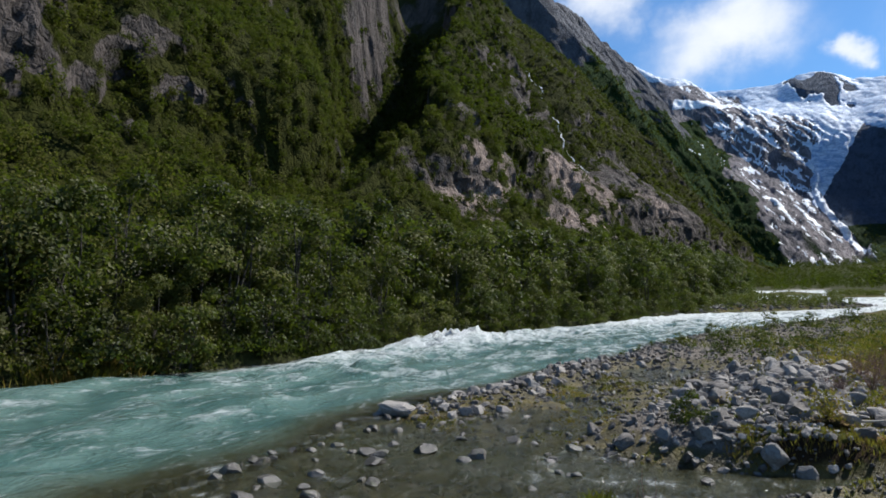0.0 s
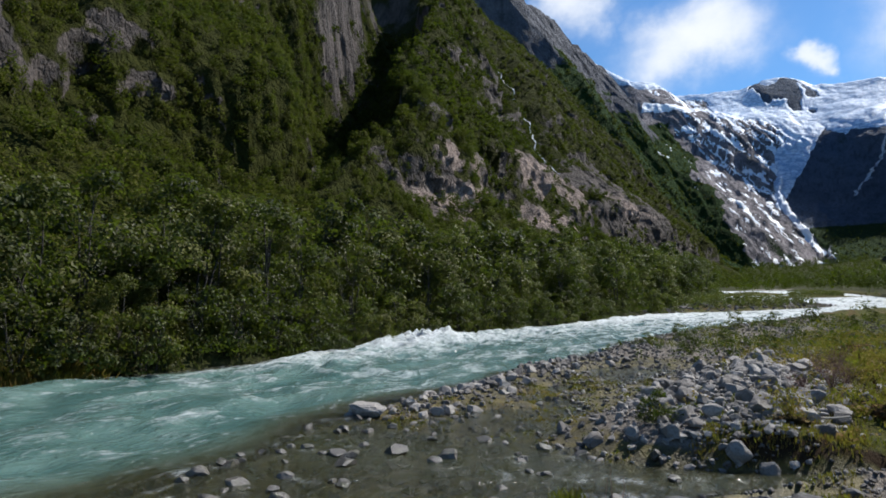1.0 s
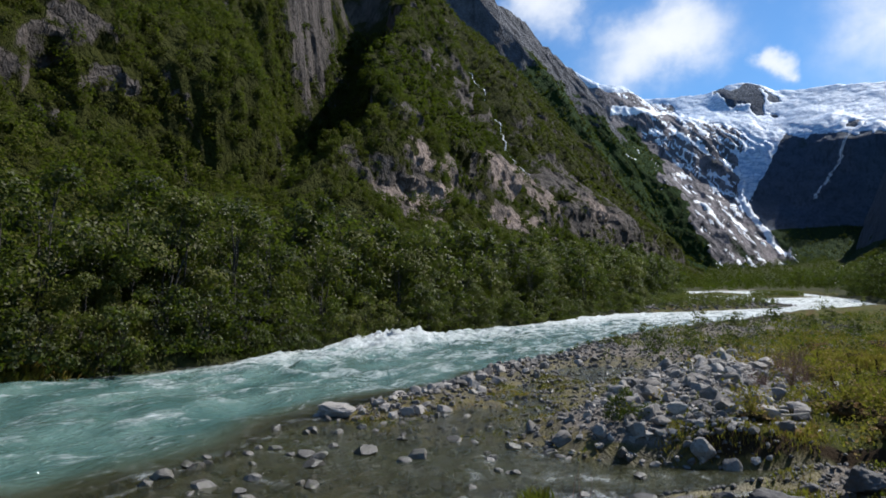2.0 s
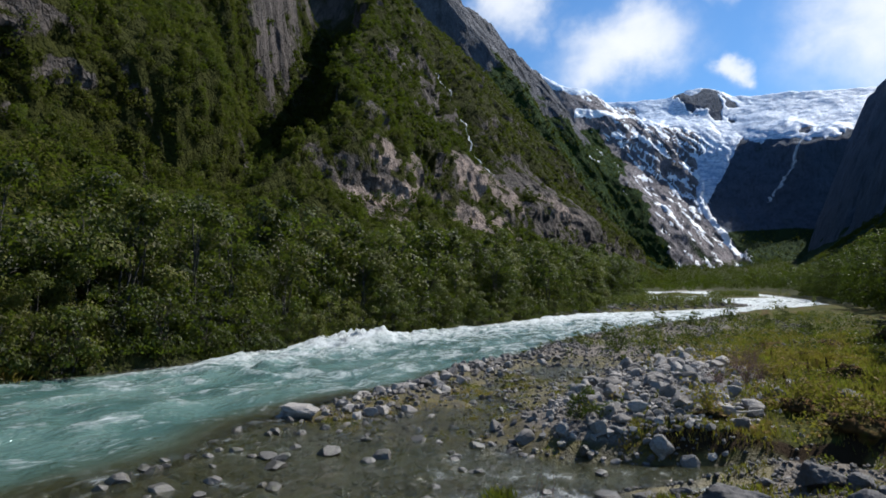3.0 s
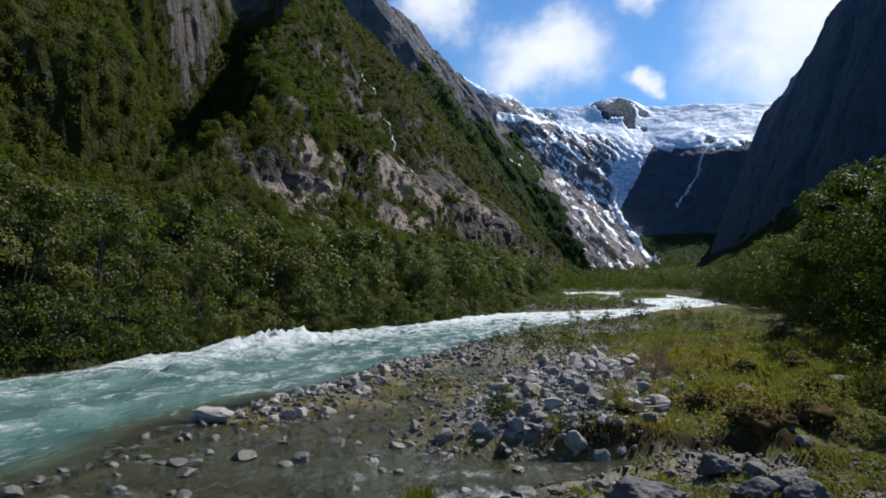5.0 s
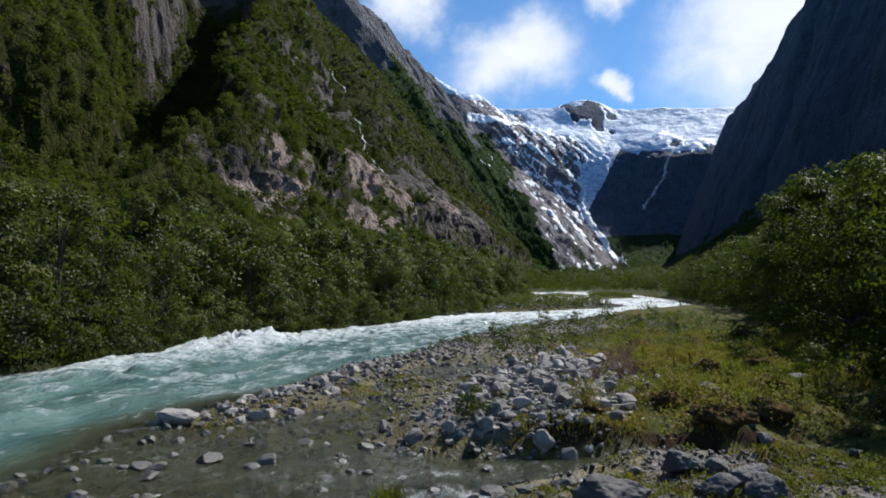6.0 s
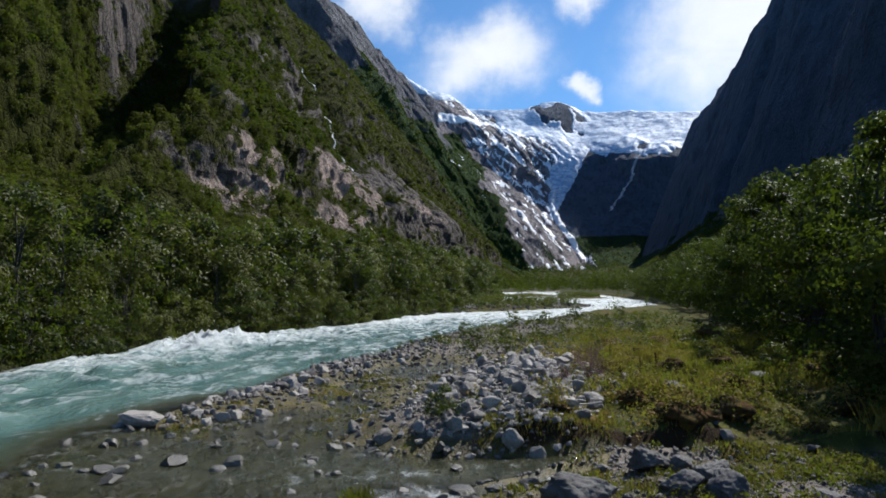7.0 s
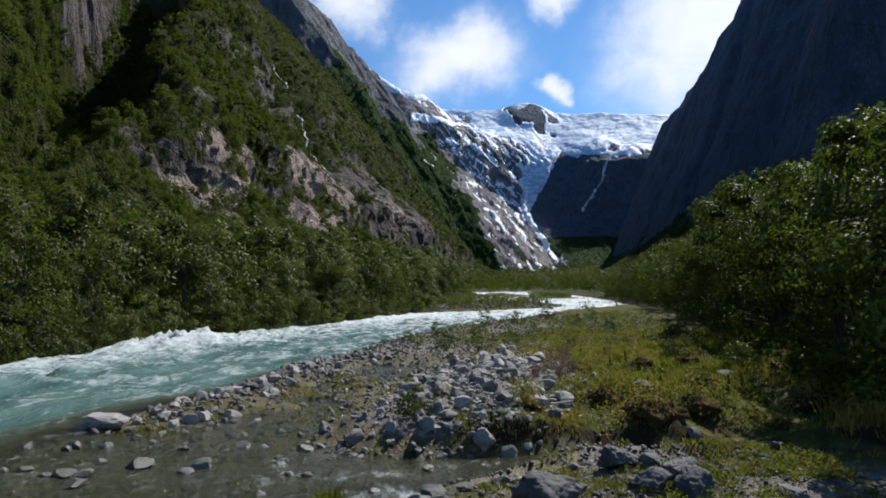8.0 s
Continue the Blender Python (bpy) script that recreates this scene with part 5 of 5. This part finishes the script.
# ---- shrubs on the bar, dry twigs, driftwood ----
small_shrub = make_tree("willow_shrub", 81, 1.15, 0.62, 16, 900, 0.085, LEAF, 4, 0.05, 0.22)
for x, y, s in ((-2.75, 12.75, 0.6), (-3.1, 13.0, 0.45), (-5.2, 30.5, 0.9), (-4.0, 33, 0.8), (-6.8, 36.5, 0.9), (-2.2, 36, 0.7), (-5.0, 46, 1.1), (-3.0, 50, 1.0), (-0.5, 55, 1.1), (1.5, 47, 0.9), (3.2, 58, 1.1),
                (-7.6, 32, 0.6), (2.6, 30, 0.7), (4.4, 26, 0.7), (5.8, 22, 0.8), (6.4, 33, 0.9), (7.5, 18.5, 0.9), (5.0, 17.2, 0.6), (8.2, 24.5, 1.0), (3.4, 40, 0.9)):
    drop_tree(small_shrub, x, y, s, gen.uniform(0, 6.3), "shrubs on the gravel bar", "small green willow shrub on the gravel bar", "shrub")
hide_away([small_shrub])


def twig_bush(x, y, height, spread, seed):
    """A bare bush: thin reddish stems that fork once."""
    g = np.random.default_rng(seed)
    bush = new("dry_bush")
    bush.location = (x, y, level(x, y) - 0.03)
    for k in range(26):
        a, r = g.uniform(0, 6.283), g.uniform(0.15, 1.0) * spread
        tip = np.array([math.cos(a) * r, math.sin(a) * r, height * g.uniform(0.55, 1.0)])
        t = np.linspace(0, 1, 5)[:, None]
        path = tip * t + np.array([[0, 0, 0.12]]) * np.sin(t * 3.1) + g.normal(size=(5, 3)) * 0.012
        pieces = [tube(path, np.linspace(0.008, 0.003, 5), 4)]
        for q in range(3):
            base = path[g.integers(2, 4)]
            end = base + g.normal(size=3) * 0.12 + (0, 0, 0.14)
            pieces.append(tube(np.linspace(base, end, 3), np.linspace(0.004, 0.002, 3), 3))
        part("stem", build_mesh("stem", *merged(pieces), [TWIG]), bush)
    return tagged(bush, "leafless reddish-brown bush on the gravel", "bush", "dry bushes on the bar")


for k, (x, y, h, r) in enumerate(((0.1, 18.2, 0.75, 0.55), (0.45, 19.6, 0.85, 0.6), (-0.1, 20.8, 0.8, 0.6), (0.3, 22.6, 0.9, 0.6), (-0.5, 17.0, 0.5, 0.4))):
    twig_bush(x, y, h, r, 90 + k)


def stick(name, ends, radius, label, seed, mat=BARK):
    g = np.random.default_rng(seed)
    t = np.linspace(0, 1, 8)[:, None]
    a, b = np.array(ends[0]), np.array(ends[1])
    path = a + (b - a) * t + g.normal(size=(8, 3)) * np.linalg.norm(b - a) * 0.015
    tagged(new(name, build_mesh(name, *tube(path, radius * np.linspace(1, 0.5, 8), 7), [mat])), label, "branch")


def pale_wood():
    m, n = material("weathered_wood")
    c = n.mix(n.noise(n.place((1, 1, 1)), 9, 5), (0.22, 0.19, 0.15), (0.42, 0.38, 0.32))
    n.surface(principled(n, c, 0.85))
    return m


PALE = pale_wood()
z0 = level(-0.3, 14.0)
stick("driftwood", ((-0.55, 13.75, z0 + 0.08), (0.35, 14.05, z0 + 0.14)), 0.035, "pale weathered driftwood stick lying on the bank's edge", 1, PALE)
for k, (y, dx, up) in enumerate(((17.8, 1.1, 1.9), (30.5, 0.9, 1.6), (47, 1.0, 1.5))):
    xb = float(left_bank(y))
    stick("dead_stem", ((xb - 0.9, y - 0.4, 0.3), (xb - 0.9 - dx * 0.2, y - 0.4 - dx, 0.3 + up)), 0.035, "pale dead stem leaning among the bank's shrubs", 3 + k, PALE)
for k in range(5):
    a = gen.uniform(-0.5, 0.5)
    stick("snag", ((-23.6 + 0.2 * k, 34.5 + 0.35 * k, 0.3), (-22.2 + 0.25 * k + a, 33.2 + 0.5 * k, 0.9 + 0.2 * gen.random())), 0.03, "dark dead branch sticking out of the rapids", 12 + k)

# thin bare stems and a tuft that stand in the near water's edge, and withered dock in the turf
for k, (x, y, up) in enumerate(((-2.73, 9.28, 0.62), (-2.61, 9.38, 0.45), (-2.88, 9.33, 0.4))):
    foot = level(x, y)
    stick("bare_stem", ((x, y, foot - 0.05), (x + 0.05 * (k - 1), y + 0.04, foot + up)), 0.007, "thin bare upright stem standing in shallow water", 40 + k, TWIG)
tufts("shore_grass", [(-3.26 + gen.normal() * 0.1, 9.04 + gen.normal() * 0.08, 1.0) for k in range(24)], 0.26, 14, GRASS, "small yellow-green tuft at the near water's edge", 27, 0.05)


def dock(x, y, height, seed):
    """A withered dock: an upright stem with a spindle of brown seed clusters round its upper half."""
    g = np.random.default_rng(seed)
    plant = new("dock_plant")
    plant.location = (x, y, level(x, y) - 0.03)
    lean = g.normal(size=2) * 0.06
    t = np.linspace(0, 1, 6)[:, None]
    path = np.array([[lean[0], lean[1], height]]) * t + g.normal(size=(6, 3)) * 0.006
    part("stem", build_mesh("stem", *tube(path, np.linspace(0.009, 0.004, 6), 5), [TWIG]), plant)
    n = 90
    k = g.uniform(0.4, 1.0, n)
    c = np.stack([lean[0] * k, lean[1] * k, height * k], 1) + g.normal(size=(n, 3)) * (0.035, 0.035, 0.02) * (1.2 - k)[:, None]
    part("seed_head", build_mesh("seed_head", *leaves(c, 0.05, 0.03, g), [MOSS], shade=False), plant, "dark brown seed clusters")
    part("leaf_rosette", build_mesh("leaf_rosette", *leaves(g.normal(size=(14, 3)) * (0.1, 0.1, 0.03) + (0, 0, 0.1), 0.2, 0.08, g), [GRASS], shade=False), plant, "yellowing basal leaves")
    tagged(plant, "withered dock with brown seed heads in the turf", "plant", "dock plants in the turf")


for k, (x, y, h) in enumerate(((1.0, 17.6, 0.55), (2.5, 15.6, 0.5), (2.9, 17.2, 0.6), (3.9, 18.4, 0.55), (1.7, 20.4, 0.6), (2.4, 22.4, 0.65), (4.3, 17.0, 0.5), (4.0, 22.0, 0.6), (0.9, 24.2, 0.6))):
    dock(x, y, h, 140 + k)
